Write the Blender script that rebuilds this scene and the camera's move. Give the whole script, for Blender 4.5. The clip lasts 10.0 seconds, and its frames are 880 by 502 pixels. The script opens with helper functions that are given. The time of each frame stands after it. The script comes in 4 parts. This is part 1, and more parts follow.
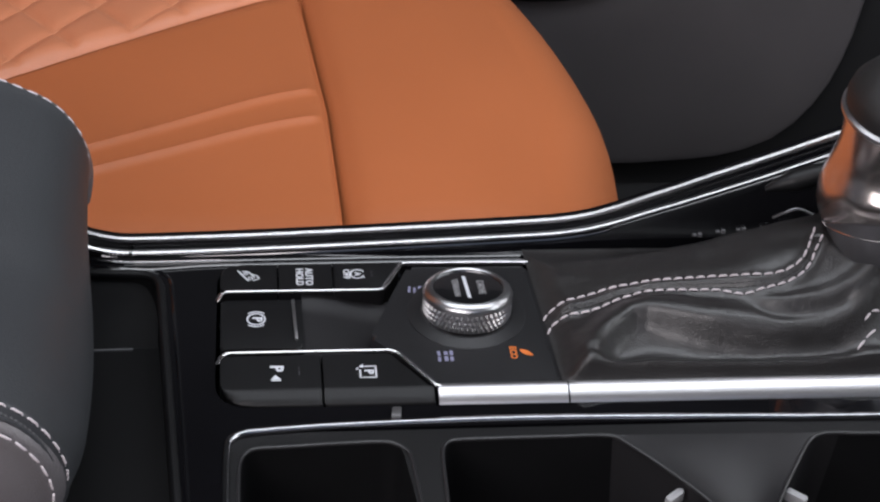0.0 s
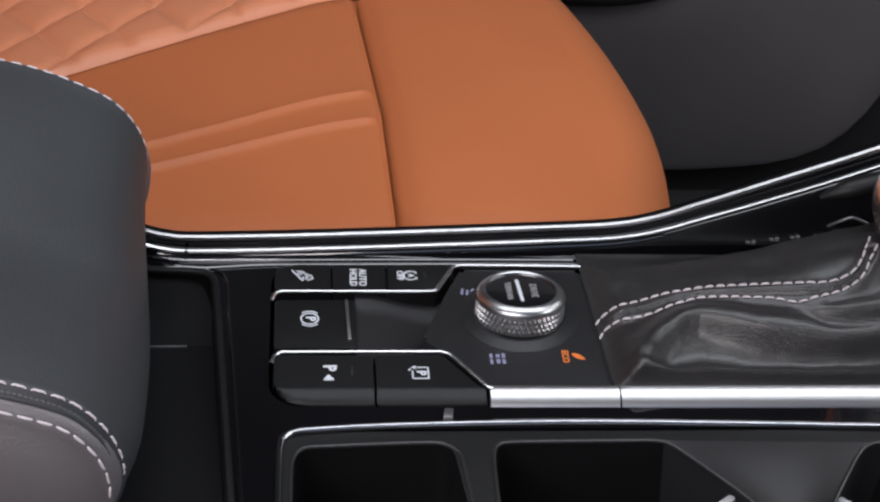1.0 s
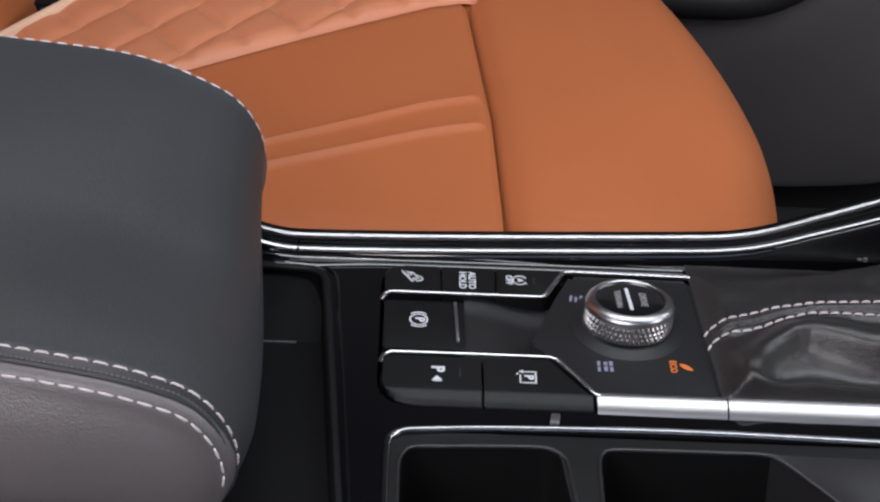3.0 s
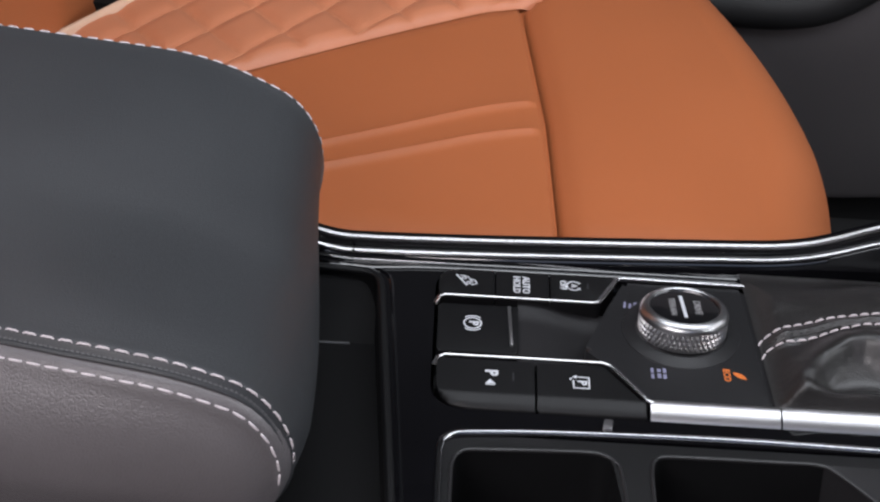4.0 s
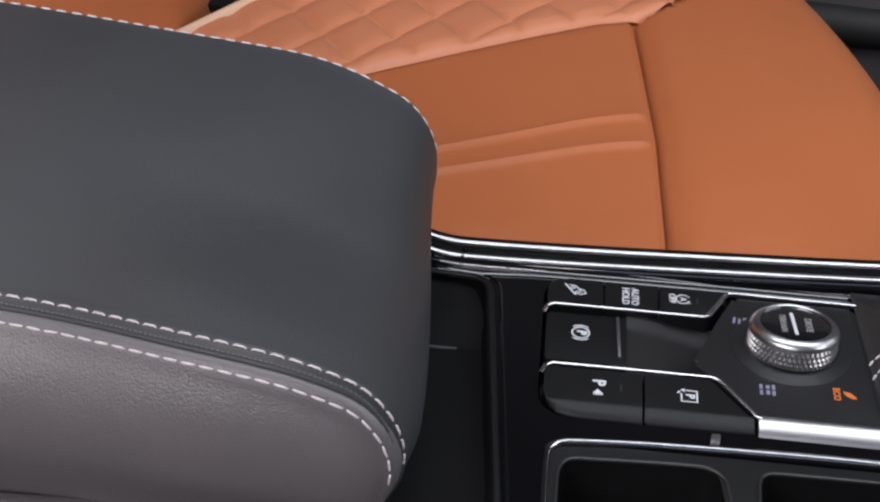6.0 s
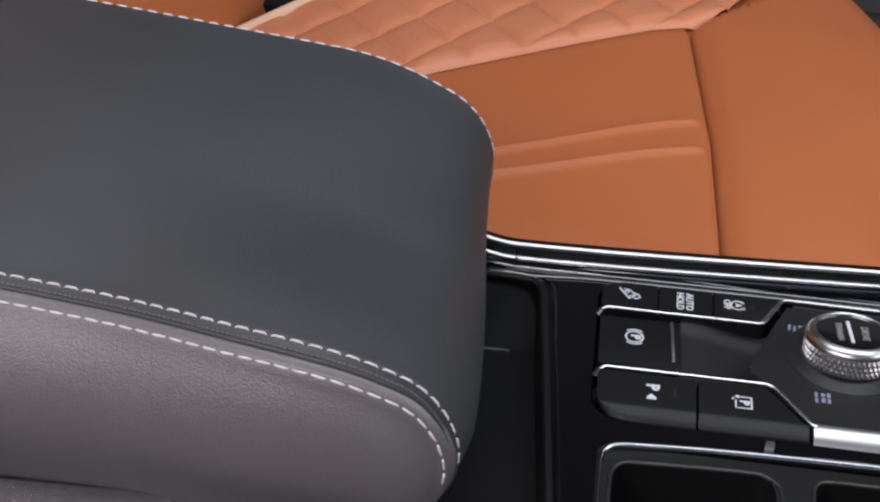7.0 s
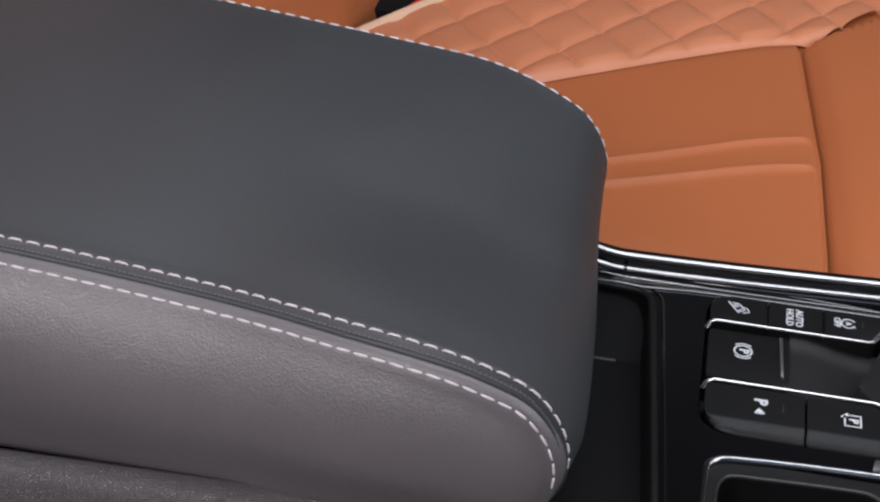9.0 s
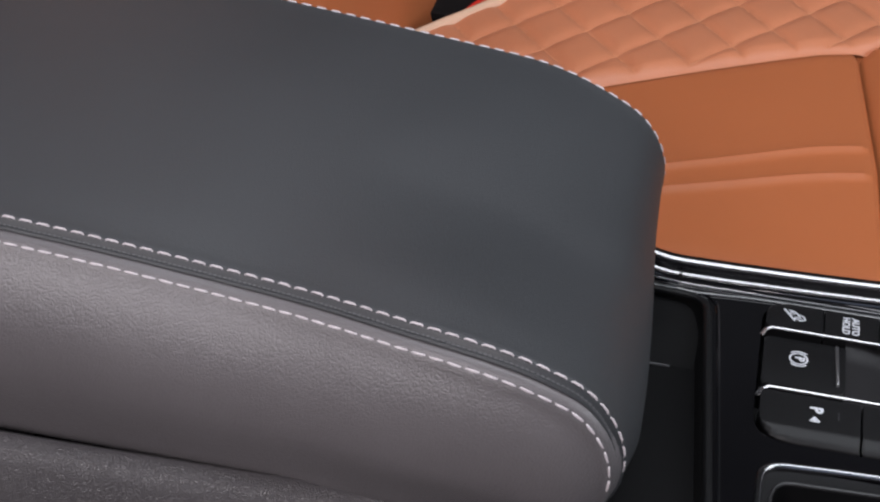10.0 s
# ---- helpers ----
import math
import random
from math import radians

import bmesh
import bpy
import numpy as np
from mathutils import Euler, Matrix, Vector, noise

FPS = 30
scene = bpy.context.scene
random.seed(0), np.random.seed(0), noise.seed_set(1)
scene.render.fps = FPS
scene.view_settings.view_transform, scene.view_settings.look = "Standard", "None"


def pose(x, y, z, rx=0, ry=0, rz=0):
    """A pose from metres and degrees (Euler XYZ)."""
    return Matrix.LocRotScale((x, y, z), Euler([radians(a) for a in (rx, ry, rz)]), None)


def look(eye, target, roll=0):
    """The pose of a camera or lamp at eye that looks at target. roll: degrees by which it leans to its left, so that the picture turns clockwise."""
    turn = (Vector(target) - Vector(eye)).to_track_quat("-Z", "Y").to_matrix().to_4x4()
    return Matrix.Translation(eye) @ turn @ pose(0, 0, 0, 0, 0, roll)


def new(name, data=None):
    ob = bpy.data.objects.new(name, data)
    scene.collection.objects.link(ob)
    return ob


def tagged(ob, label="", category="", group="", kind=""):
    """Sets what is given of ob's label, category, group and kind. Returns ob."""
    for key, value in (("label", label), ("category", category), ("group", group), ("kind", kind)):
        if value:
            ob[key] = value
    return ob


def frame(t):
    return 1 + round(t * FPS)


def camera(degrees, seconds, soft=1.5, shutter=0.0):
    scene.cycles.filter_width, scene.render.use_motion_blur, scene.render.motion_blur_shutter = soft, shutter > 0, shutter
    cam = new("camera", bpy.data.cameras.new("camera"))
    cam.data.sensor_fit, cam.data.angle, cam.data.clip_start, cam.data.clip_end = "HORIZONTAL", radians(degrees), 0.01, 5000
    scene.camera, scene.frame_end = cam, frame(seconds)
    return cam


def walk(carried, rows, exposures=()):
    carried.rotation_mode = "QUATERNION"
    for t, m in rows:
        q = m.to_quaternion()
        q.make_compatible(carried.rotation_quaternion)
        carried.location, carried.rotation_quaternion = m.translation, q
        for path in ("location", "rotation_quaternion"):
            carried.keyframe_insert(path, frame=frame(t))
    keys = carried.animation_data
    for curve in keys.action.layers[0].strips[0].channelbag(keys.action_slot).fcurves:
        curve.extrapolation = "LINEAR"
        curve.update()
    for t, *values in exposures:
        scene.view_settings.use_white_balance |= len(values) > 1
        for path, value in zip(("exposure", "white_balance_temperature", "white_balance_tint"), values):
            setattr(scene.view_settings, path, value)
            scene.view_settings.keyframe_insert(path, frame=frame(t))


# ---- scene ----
cam = camera(29.5, 10.0, soft=2.3)
PATH = [
    (0, (-0.0936, -0.0184, 0.892), (0.121, 1.5917, -0.275), 3.7),
    (0.5, (-0.0957, -0.0191, 0.892), (0.0921, 1.594, -0.275), 3.7),
    (1, (-0.0989, -0.0208, 0.893), (0.0642, 1.5961, -0.273), 3.6),
    (1.5, (-0.102, -0.0214, 0.893), (0.0341, 1.5975, -0.273), 3.6),
    (2, (-0.1051, -0.0221, 0.892), (0.0063, 1.6007, -0.271), 3.6),
    (2.5, (-0.1083, -0.0237, 0.892), (-0.0217, 1.6019, -0.27), 3.6),
    (4, (-0.1178, -0.0277, 0.893), (-0.1072, 1.6026, -0.267), 3.6),
    (4.5, (-0.12, -0.0295, 0.892), (-0.1365, 1.6019, -0.265), 3.6),
    (5, (-0.1232, -0.0311, 0.892), (-0.1647, 1.6011, -0.264), 3.6),
    (5.5, (-0.1263, -0.0318, 0.892), (-0.194, 1.6004, -0.262), 3.5),
    (7, (-0.1356, -0.0337, 0.887), (-0.2787, 1.599, -0.259), 3.5),
    (7.5, (-0.1388, -0.0354, 0.886), (-0.3072, 1.5962, -0.258), 3.6),
    (8, (-0.1411, -0.0381, 0.887), (-0.3369, 1.5915, -0.256), 3.5),
    (8.5, (-0.1442, -0.0388, 0.886), (-0.3644, 1.5886, -0.256), 3.6),
    (9, (-0.1474, -0.0404, 0.885), (-0.3919, 1.5857, -0.253), 3.5),
    (9.5, (-0.1495, -0.0412, 0.883), (-0.4204, 1.5829, -0.252), 3.5),
    (10, (-0.1529, -0.0438, 0.883), (-0.4493, 1.5771, -0.251), 3.5),
]
walk(cam, [(t, look(eye, target, roll)) for t, eye, target, roll in PATH])

# ---- world and light ----
world = bpy.data.worlds.new("daylight")
scene.world = world
world.use_nodes = True
wn = world.node_tree.nodes
sky = wn.new("ShaderNodeTexSky")
sky.sky_type = "NISHITA"
sky.sun_disc = False
sky.sun_elevation, sky.sun_rotation = radians(50), radians(200)
world.node_tree.links.new(sky.outputs["Color"], wn["Background"].inputs["Color"])
wn["Background"].inputs["Strength"].default_value = 0.12


def area_lamp(name, m, sx, sy, watts, colour):
    lamp = bpy.data.lights.new(name, "AREA")
    lamp.shape, lamp.size, lamp.size_y, lamp.energy, lamp.color = "RECTANGLE", sx, sy, watts, colour
    ob = new(name, lamp)
    ob.matrix_world = m
    return ob


# daylight by the near side window and the windscreen; overhead lamp added out of view
area_lamp("near_window_light", look((-0.55, -0.27, 1.00), (-0.32, 0.5, 0.42)), 0.90, 0.36, 10.2, (1.0, 0.93, 0.95))
area_lamp("windscreen_light", look((1.12, 0.55, 1.02), (0.0, 0.6, 0.4)), 1.2, 0.4, 8.1, (0.95, 0.97, 1.0))
area_lamp("overhead_lamp", look((0.08, 0.62, 1.27), (0.08, 0.62, 0.3)), 1.30, 0.40, 8.2, (0.92, 0.95, 1.0))


# ---- materials ----
def material(name, colour, rough, metal=0.0, grain=0.0, grain_size=900.0, mottle=0.12, mottle_size=14.0, crease=0.0, coat=0.0, spec=0.5, rough_vary=0.08, coat_rough=0.04):
    m = bpy.data.materials.new(name)
    m.use_nodes = True
    n, l = m.node_tree.nodes, m.node_tree.links
    b = n["Principled BSDF"]
    b.inputs["Metallic"].default_value = metal
    b.inputs["Specular IOR Level"].default_value = spec
    b.inputs["Coat Weight"].default_value = coat
    b.inputs["Coat Roughness"].default_value = coat_rough
    co = n.new("ShaderNodeTexCoord")
    big = n.new("ShaderNodeTexNoise")
    big.inputs["Scale"].default_value, big.inputs["Detail"].default_value = mottle_size, 4
    fine = n.new("ShaderNodeTexNoise")
    fine.inputs["Scale"].default_value, fine.inputs["Detail"].default_value = mottle_size * 18, 3
    l.new(co.outputs["Object"], big.inputs["Vector"])
    l.new(co.outputs["Object"], fine.inputs["Vector"])
    mix = n.new("ShaderNodeMath")
    mix.operation = "MULTIPLY_ADD"
    mix.inputs[1].default_value = 0.35
    l.new(fine.outputs["Fac"], mix.inputs[0])
    l.new(big.outputs["Fac"], mix.inputs[2])
    ramp = n.new("ShaderNodeValToRGB")
    ramp.color_ramp.elements[0].position, ramp.color_ramp.elements[1].position = 0.4, 0.95
    ramp.color_ramp.elements[0].color = (*[c * (1 - mottle) for c in colour], 1)
    ramp.color_ramp.elements[1].color = (*[min(1, c * (1 + mottle)) for c in colour], 1)
    l.new(mix.outputs[0], ramp.inputs["Fac"])
    l.new(ramp.outputs["Color"], b.inputs["Base Color"])
    rr = n.new("ShaderNodeMapRange")
    rr.inputs["To Min"].default_value, rr.inputs["To Max"].default_value = max(0.02, rough - rough_vary), min(1, rough + rough_vary)
    l.new(mix.outputs[0], rr.inputs["Value"])
    l.new(rr.outputs["Result"], b.inputs["Roughness"])
    if grain:
        cell = n.new("ShaderNodeTexVoronoi")
        cell.feature = "DISTANCE_TO_EDGE"
        cell.inputs["Scale"].default_value = grain_size
        warp = n.new("ShaderNodeTexNoise")
        warp.inputs["Scale"].default_value, warp.inputs["Detail"].default_value = grain_size * 0.35, 3
        l.new(co.outputs["Object"], warp.inputs["Vector"])
        add = n.new("ShaderNodeVectorMath")
        add.operation = "MULTIPLY_ADD"
        add.inputs[1].default_value = (2.2 / grain_size,) * 3
        l.new(warp.outputs["Color"], add.inputs[0])
        l.new(co.outputs["Object"], add.inputs[2])
        l.new(add.outputs[0], cell.inputs["Vector"])
        flat = n.new("ShaderNodeMapRange")
        flat.inputs["From Max"].default_value = 0.22
        l.new(cell.outputs["Distance"], flat.inputs["Value"])
        bump = n.new("ShaderNodeBump")
        bump.inputs["Strength"].default_value, bump.inputs["Distance"].default_value = grain, 0.0004
        l.new(flat.outputs["Result"], bump.inputs["Height"])
        last = bump
        if crease:
            wr = n.new("ShaderNodeTexNoise")
            wr.inputs["Scale"].default_value, wr.inputs["Detail"].default_value = 70, 3
            wr.inputs["Distortion"].default_value = 0.6
            l.new(co.outputs["Object"], wr.inputs["Vector"])
            bump2 = n.new("ShaderNodeBump")
            bump2.inputs["Strength"].default_value, bump2.inputs["Distance"].default_value = crease, 0.002
            l.new(wr.outputs["Fac"], bump2.inputs["Height"])
            l.new(bump.outputs["Normal"], bump2.inputs["Normal"])
            last = bump2
        l.new(last.outputs["Normal"], b.inputs["Normal"])
    return m


TAN = material("tan_leather", (0.435, 0.128, 0.0435), 0.48, grain=0.12, grain_size=700, mottle=0.05, spec=0.45, mottle_size=9)
TAN_QUILT = material("tan_perforated_leather", (0.57, 0.208, 0.103), 0.42, grain=0.2, grain_size=500, mottle=0.06, spec=0.6)
TAN_THREAD = material("tan_thread", (0.60, 0.25, 0.13), 0.7)
PIPING = material("pale_piping", (0.72, 0.47, 0.33), 0.6)
ARM_TOP = material("charcoal_leather", (0.030, 0.032, 0.0355), 0.50, grain=0.16, grain_size=850, mottle=0.07, spec=0.45, crease=0.03)
# armrest side: the light falling on it is put into this paler, warmer colour
ARM_SIDE = material("lit_side_leather", (0.112, 0.103, 0.108), 0.36, grain=0.24, grain_size=620, mottle=0.07, crease=0.10, spec=0.5)
# grey for the gear marks and for the highlight painted on the tray's edge
LINE_GREY = material("edge_glint_and_mark_grey", (0.11, 0.11, 0.115), 0.5)
GRAINED = material("grained_black_vinyl", (0.056, 0.051, 0.055), 0.43, grain=0.55, grain_size=850, mottle=0.1, spec=0.6)
BOOT = material("soft_black_leather", (0.013, 0.0118, 0.0118), 0.36, grain=0.32, grain_size=800, mottle=0.15, crease=0.04, spec=0.6, coat=0.3, coat_rough=0.28)
GRIP = material("black_grip_leather", (0.010, 0.0095, 0.0095), 0.50, grain=0.2, grain_size=900, mottle=0.12)
THREAD = material("white_thread", (0.54, 0.49, 0.51), 0.75, mottle=0.12, mottle_size=200)
SEAM_THREAD = material("grey_thread", (0.085, 0.085, 0.090), 0.6, mottle=0.1)
GLOSS = material("piano_black", (0.004, 0.004, 0.005), 0.07, mottle=0.2, coat=1.0, rough_vary=0.03)
SATIN = material("satin_black_plastic", (0.013, 0.0125, 0.0137), 0.40, grain=0.12, grain_size=2200, mottle=0.1, rough_vary=0.05)
BUTTON = material("button_black", (0.0050, 0.0050, 0.0056), 0.42, spec=0.28, grain=0.1, grain_size=2500, mottle=0.1, rough_vary=0.05)
PLATE = material("knob_plate_black", (0.013, 0.013, 0.0142), 0.34, grain=0.1, grain_size=2500, mottle=0.1, rough_vary=0.05)
INSERT = material("black_insert_plastic", (0.005, 0.005, 0.0056), 0.45, grain=0.12, grain_size=2000, mottle=0.12, spec=0.35)
MATTE = material("matte_black_rubber", (0.0042, 0.0042, 0.0047), 0.70, grain=0.15, grain_size=1500, mottle=0.15, spec=0.25)
BEZEL = material("satin_bezel_metal", (0.42, 0.42, 0.43), 0.30, metal=1.0, mottle=0.03, rough_vary=0.03)
CHROME = material("satin_chrome", (0.52, 0.51, 0.52), 0.24, metal=1.0, mottle=0.02, rough_vary=0.02)
SILVER = material("brushed_silver", (0.50, 0.49, 0.50), 0.34, metal=1.0, mottle=0.01, rough_vary=0.005)
KNURL = material("knurled_metal", (0.40, 0.40, 0.41), 0.36, metal=1.0, mottle=0.08)
COLLAR = material("grey_satin_metal", (0.16, 0.16, 0.17), 0.34, metal=0.7, mottle=0.06)
# metal that stands in for highlights on piano black edges
HIGHLIGHT_CHROME = material("highlight_chrome", (0.42, 0.42, 0.44), 0.16, metal=1.0, mottle=0.05)
POLISHED = material("polished_shift_metal", (0.74, 0.68, 0.66), 0.20, metal=1.0, mottle=0.03)
DISC = material("black_glass", (0.004, 0.004, 0.005), 0.05, coat=0.5)
PRINT = material("white_print", (0.58, 0.60, 0.64), 0.6, mottle=0.05)
PRINT_DIM = material("dim_blue_print", (0.20, 0.20, 0.30), 0.6, mottle=0.05)
PRINT_MID = material("grey_print", (0.30, 0.30, 0.31), 0.6)
PRINT_FAINT = material("faint_print", (0.035, 0.035, 0.04), 0.6)
ECO = material("orange_print", (0.62, 0.16, 0.03), 0.5, mottle=0.05)
DOOR = material("dark_grey_door_trim", (0.082, 0.075, 0.079), 0.55, grain=0.2, grain_size=600, mottle=0.08)
DOOR_DARK = material("black_door_trim", (0.008, 0.008, 0.009), 0.6, mottle=0.1)
CARPET = material("black_carpet", (0.010, 0.010, 0.011), 0.95, grain=0.8, grain_size=400, mottle=0.2)
HEADLINER = material("dark_headliner", (0.03, 0.03, 0.032), 0.9, mottle=0.06)
RED = material("red_plastic", (0.75, 0.03, 0.015), 0.4)


# ---- building helpers ----
def part(name, bm, mat, parent=None, label="", smooth=True, sharp=35):
    bmesh.ops.recalc_face_normals(bm, faces=bm.faces)
    me = bpy.data.meshes.new(name)
    if smooth:
        for f in bm.faces:
            f.smooth = True
        for e in bm.edges:
            if len(e.link_faces) == 2 and e.calc_face_angle(0) > radians(sharp):
                e.smooth = False
    bm.to_mesh(me)
    bm.free()
    me.materials.append(mat)
    ob = new(name, me)
    if parent:
        ob.parent = parent
    if label:
        ob["label"] = label
    return ob


def thing(name, label, category, group="", kind="", at=(0, 0, 0)):
    ob = new(name)
    ob.location = at
    ob.empty_display_size = 0.01
    return tagged(ob, label, category, group, kind)


def rounded(pts, radii, n=6):
    """A closed outline with its corners rounded."""
    out, k = [], len(pts)
    for i, p in enumerate(pts):
        p = Vector(p)
        r = radii[i] if hasattr(radii, "__len__") else radii
        a, c = Vector(pts[i - 1]) - p, Vector(pts[(i + 1) % k]) - p
        if r <= 0:
            out.append(p)
            continue
        ang = a.angle(c)
        d = min(r / math.tan(ang / 2), a.length * 0.49, c.length * 0.49)
        p0, p1 = p + a.normalized() * d, p + c.normalized() * d
        for j in range(n + 1):
            s = j / n
            out.append(p0 * (1 - s) ** 2 + p * 2 * s * (1 - s) + p1 * s * s)
    return out


def prism(bm, outline, z0, z1, bevel=0.0, segments=2):
    """A plate with an outline in x and y; its upper rim is bevelled."""
    low = [bm.verts.new((p[0], p[1], z0)) for p in outline]
    high = [bm.verts.new((p[0], p[1], z1)) for p in outline]
    k = len(outline)
    top = bm.faces.new(high)
    bm.faces.new(low[::-1])
    for i in range(k):
        bm.faces.new((low[i], low[(i + 1) % k], high[(i + 1) % k], high[i]))
    if bevel:
        bmesh.ops.bevel(bm, geom=list(top.edges), offset=bevel, segments=segments, profile=0.5, affect="EDGES")


def tube(bm, pts, radius, n=8, closed=False, squash=1.0):
    pts = [Vector(p) for p in pts]
    rings, k = [], len(pts)
    for i, p in enumerate(pts):
        a = pts[i - 1] if (closed or i) else p
        b = pts[(i + 1) % k] if (closed or i < k - 1) else p
        t = (b - a).normalized()
        side = t.cross(Vector((0, 0, 1)))
        side = side.normalized() if side.length > 1e-6 else Vector((1, 0, 0))
        up = side.cross(t)
        r = radius(i / (k - 1)) if callable(radius) else radius
        rings.append([bm.verts.new(p + (side * math.cos(v) + up * math.sin(v) * squash) * r) for v in [2 * math.pi * j / n for j in range(n)]])
    for i in range(k if closed else k - 1):
        r0, r1 = rings[i], rings[(i + 1) % k]
        for j in range(n):
            bm.faces.new((r0[j], r0[(j + 1) % n], r1[(j + 1) % n], r1[j]))
    if not closed:
        bm.faces.new(rings[0][::-1])
        bm.faces.new(rings[-1])


def loft(bm, rows, close=False):
    """Quads between rows of points."""
    vs = [[bm.verts.new(p) for p in row] for row in rows]
    for a, b in zip(vs, vs[1:]):
        m = len(a)
        for j in range(m if close else m - 1):
            bm.faces.new((a[j], a[(j + 1) % m], b[(j + 1) % m], b[j]))
    return vs


def lathe(bm, profile, centre, n=48, tip=(0, 0)):
    """profile: (radius, height) from below; tip leans the axis in x and y by height."""
    z0 = profile[0][1]
    rows = [[(centre[0] + r * math.cos(a) + tip[0] * (z - z0), centre[1] + r * math.sin(a) + tip[1] * (z - z0), centre[2] + z) for a in [2 * math.pi * i / n for i in range(n)]] for r, z in profile]
    vs = loft(bm, rows, True)
    bm.faces.new(vs[0][::-1])
    bm.faces.new(vs[-1])


def spline(pts, n):
    """n points evenly spaced along a smooth line through pts."""
    p = [Vector(q) for q in pts]
    p = [p[0] * 2 - p[1]] + p + [p[-1] * 2 - p[-2]]
    fine = []
    for i in range(1, len(p) - 2):
        for j in range(24):
            t = j / 24
            a, b, c, d = p[i - 1 : i + 3]
            fine.append(0.5 * (2 * b + (c - a) * t + (2 * a - 5 * b + 4 * c - d) * t * t + (3 * b - a - 3 * c + d) * t ** 3))
    fine.append(p[-2])
    run = [0.0]
    for a, b in zip(fine, fine[1:]):
        run.append(run[-1] + (b - a).length)
    out, k = [], 0
    for i in range(n):
        s = run[-1] * i / (n - 1)
        while k < len(fine) - 2 and run[k + 1] < s:
            k += 1
        f = (s - run[k]) / max(1e-9, run[k + 1] - run[k])
        out.append(fine[k].lerp(fine[k + 1], min(1, f)))
    return out


def length(pts):
    return sum((Vector(b) - Vector(a)).length for a, b in zip(pts, pts[1:]))


def stitches(bm, pts, lift, pitch=0.0075, fill=0.68, radius=0.00055, slant=0.0):
    """Thread stitches along a line; lift: the way out of the leather at each point (a vector or a function)."""
    total = length(pts)
    k = max(2, int(total / pitch))
    fine = spline(pts, k * 8 + 1)
    rnd = random.Random(5)
    for i in range(k):
        a, b = fine[i * 8], fine[i * 8 + int(8 * fill + 0.5)]
        up = lift(a) if callable(lift) else Vector(lift)
        t = (b - a)
        side = t.cross(up).normalized() * (slant + rnd.uniform(-0.00012, 0.00012))
        mid = (a + b) / 2 + up * radius * 0.5
        tube(bm, [a - up * radius * 0.8 - side, a.lerp(mid, 0.4) + up * radius * 0.5 - side * 0.5, mid, b.lerp(mid, 0.4) + up * radius * 0.5 + side * 0.5, b - up * radius * 0.8 + side], lambda s: radius * (0.7 + 0.45 * math.sin(math.pi * s)), 6)


def lettering(name, words, size, x, y, z, mat, parent, turn=-90, bold=0.0, width=1.0):
    curve = bpy.data.curves.new(name, "FONT")
    curve.body, curve.size, curve.align_x, curve.align_y = words, size, "CENTER", "CENTER"
    curve.extrude, curve.offset, curve.resolution_u = 0.00008, bold, 3
    tmp = new("tmp_lettering", curve)
    me = bpy.data.meshes.new_from_object(tmp.evaluated_get(bpy.context.evaluated_depsgraph_get()))
    bpy.data.objects.remove(tmp)
    me.materials.clear()
    me.materials.append(mat)
    me.transform(pose(x, y, z, 0, 0, turn) @ Matrix.Diagonal((width, 1, 1, 1)))
    ob = new(name, me)
    ob.parent = parent
    return ob


def sstep(a, b, v):
    s = min(1, max(0, (v - a) / (b - a)))
    return s * s * (3 - 2 * s)


# ---- the cabin: plain walls that close the place ----
def wall_with_opening(name, axis, at, thick, a0, a1, z0, z1, opening, mat, label):
    """A wall in the plane of one axis, with one window opening right through it."""
    bm = bmesh.new()
    oa0, oa1, oz0, oz1 = opening
    for lo, hi, b0, b1 in ((a0, a1, z0, oz0), (a0, a1, oz1, z1), (a0, oa0, oz0, oz1), (oa1, a1, oz0, oz1)):
        box = bmesh.ops.create_cube(bm, size=1)["verts"]
        ca, cz, sa, sz = (lo + hi) / 2, (b0 + b1) / 2, hi - lo, b1 - b0
        m = Matrix.Translation((ca, at, cz)) @ Matrix.Diagonal((sa, thick, sz, 1)) if axis == "y" else Matrix.Translation((at, ca, cz)) @ Matrix.Diagonal((thick, sa, sz, 1))
        bmesh.ops.transform(bm, matrix=m, verts=box)
    return tagged(part(name, bm, mat, smooth=False), label, "wall", kind="structure")


bm = bmesh.new()
prism(bm, [(-1.6, -0.32), (1.35, -0.32), (1.35, 1.5), (-1.6, 1.5)], -0.03, 0.0)
tagged(part("floor", bm, CARPET, smooth=False), "black carpeted car floor in the footwell", "floor", kind="structure")
# unseen roof; its opening is added to match the overhead lamp
bm = bmesh.new()
for lo, hi, y0, y1 in ((-1.6, -0.60, -0.32, 1.5), (0.76, 1.35, -0.32, 1.5), (-0.60, 0.76, -0.32, 0.40), (-0.60, 0.76, 0.84, 1.5)):
    prism(bm, [(lo, y0), (hi, y0), (hi, y1), (lo, y1)], 1.30, 1.34)
tagged(part("ceiling", bm, HEADLINER, smooth=False), "unseen dark roof lining with an opening made for the overhead lamp", "ceiling", kind="structure")
wall_with_opening("wall_near", "y", -0.32, 0.06, -1.6, 1.35, 0.0, 1.30, (-0.85, 0.45, 0.82, 1.22), HEADLINER, "plain dark near door wall with its window")
# unseen far wall, closed beside the seat so the gloss deck mirrors black
wall_with_opening("wall_far", "y", 1.48, 0.06, -1.6, 1.35, 0.0, 1.30, (-1.5, -0.75, 1.0, 1.22), DOOR_DARK, "unseen black far wall, nearly closed to keep reflections dark")
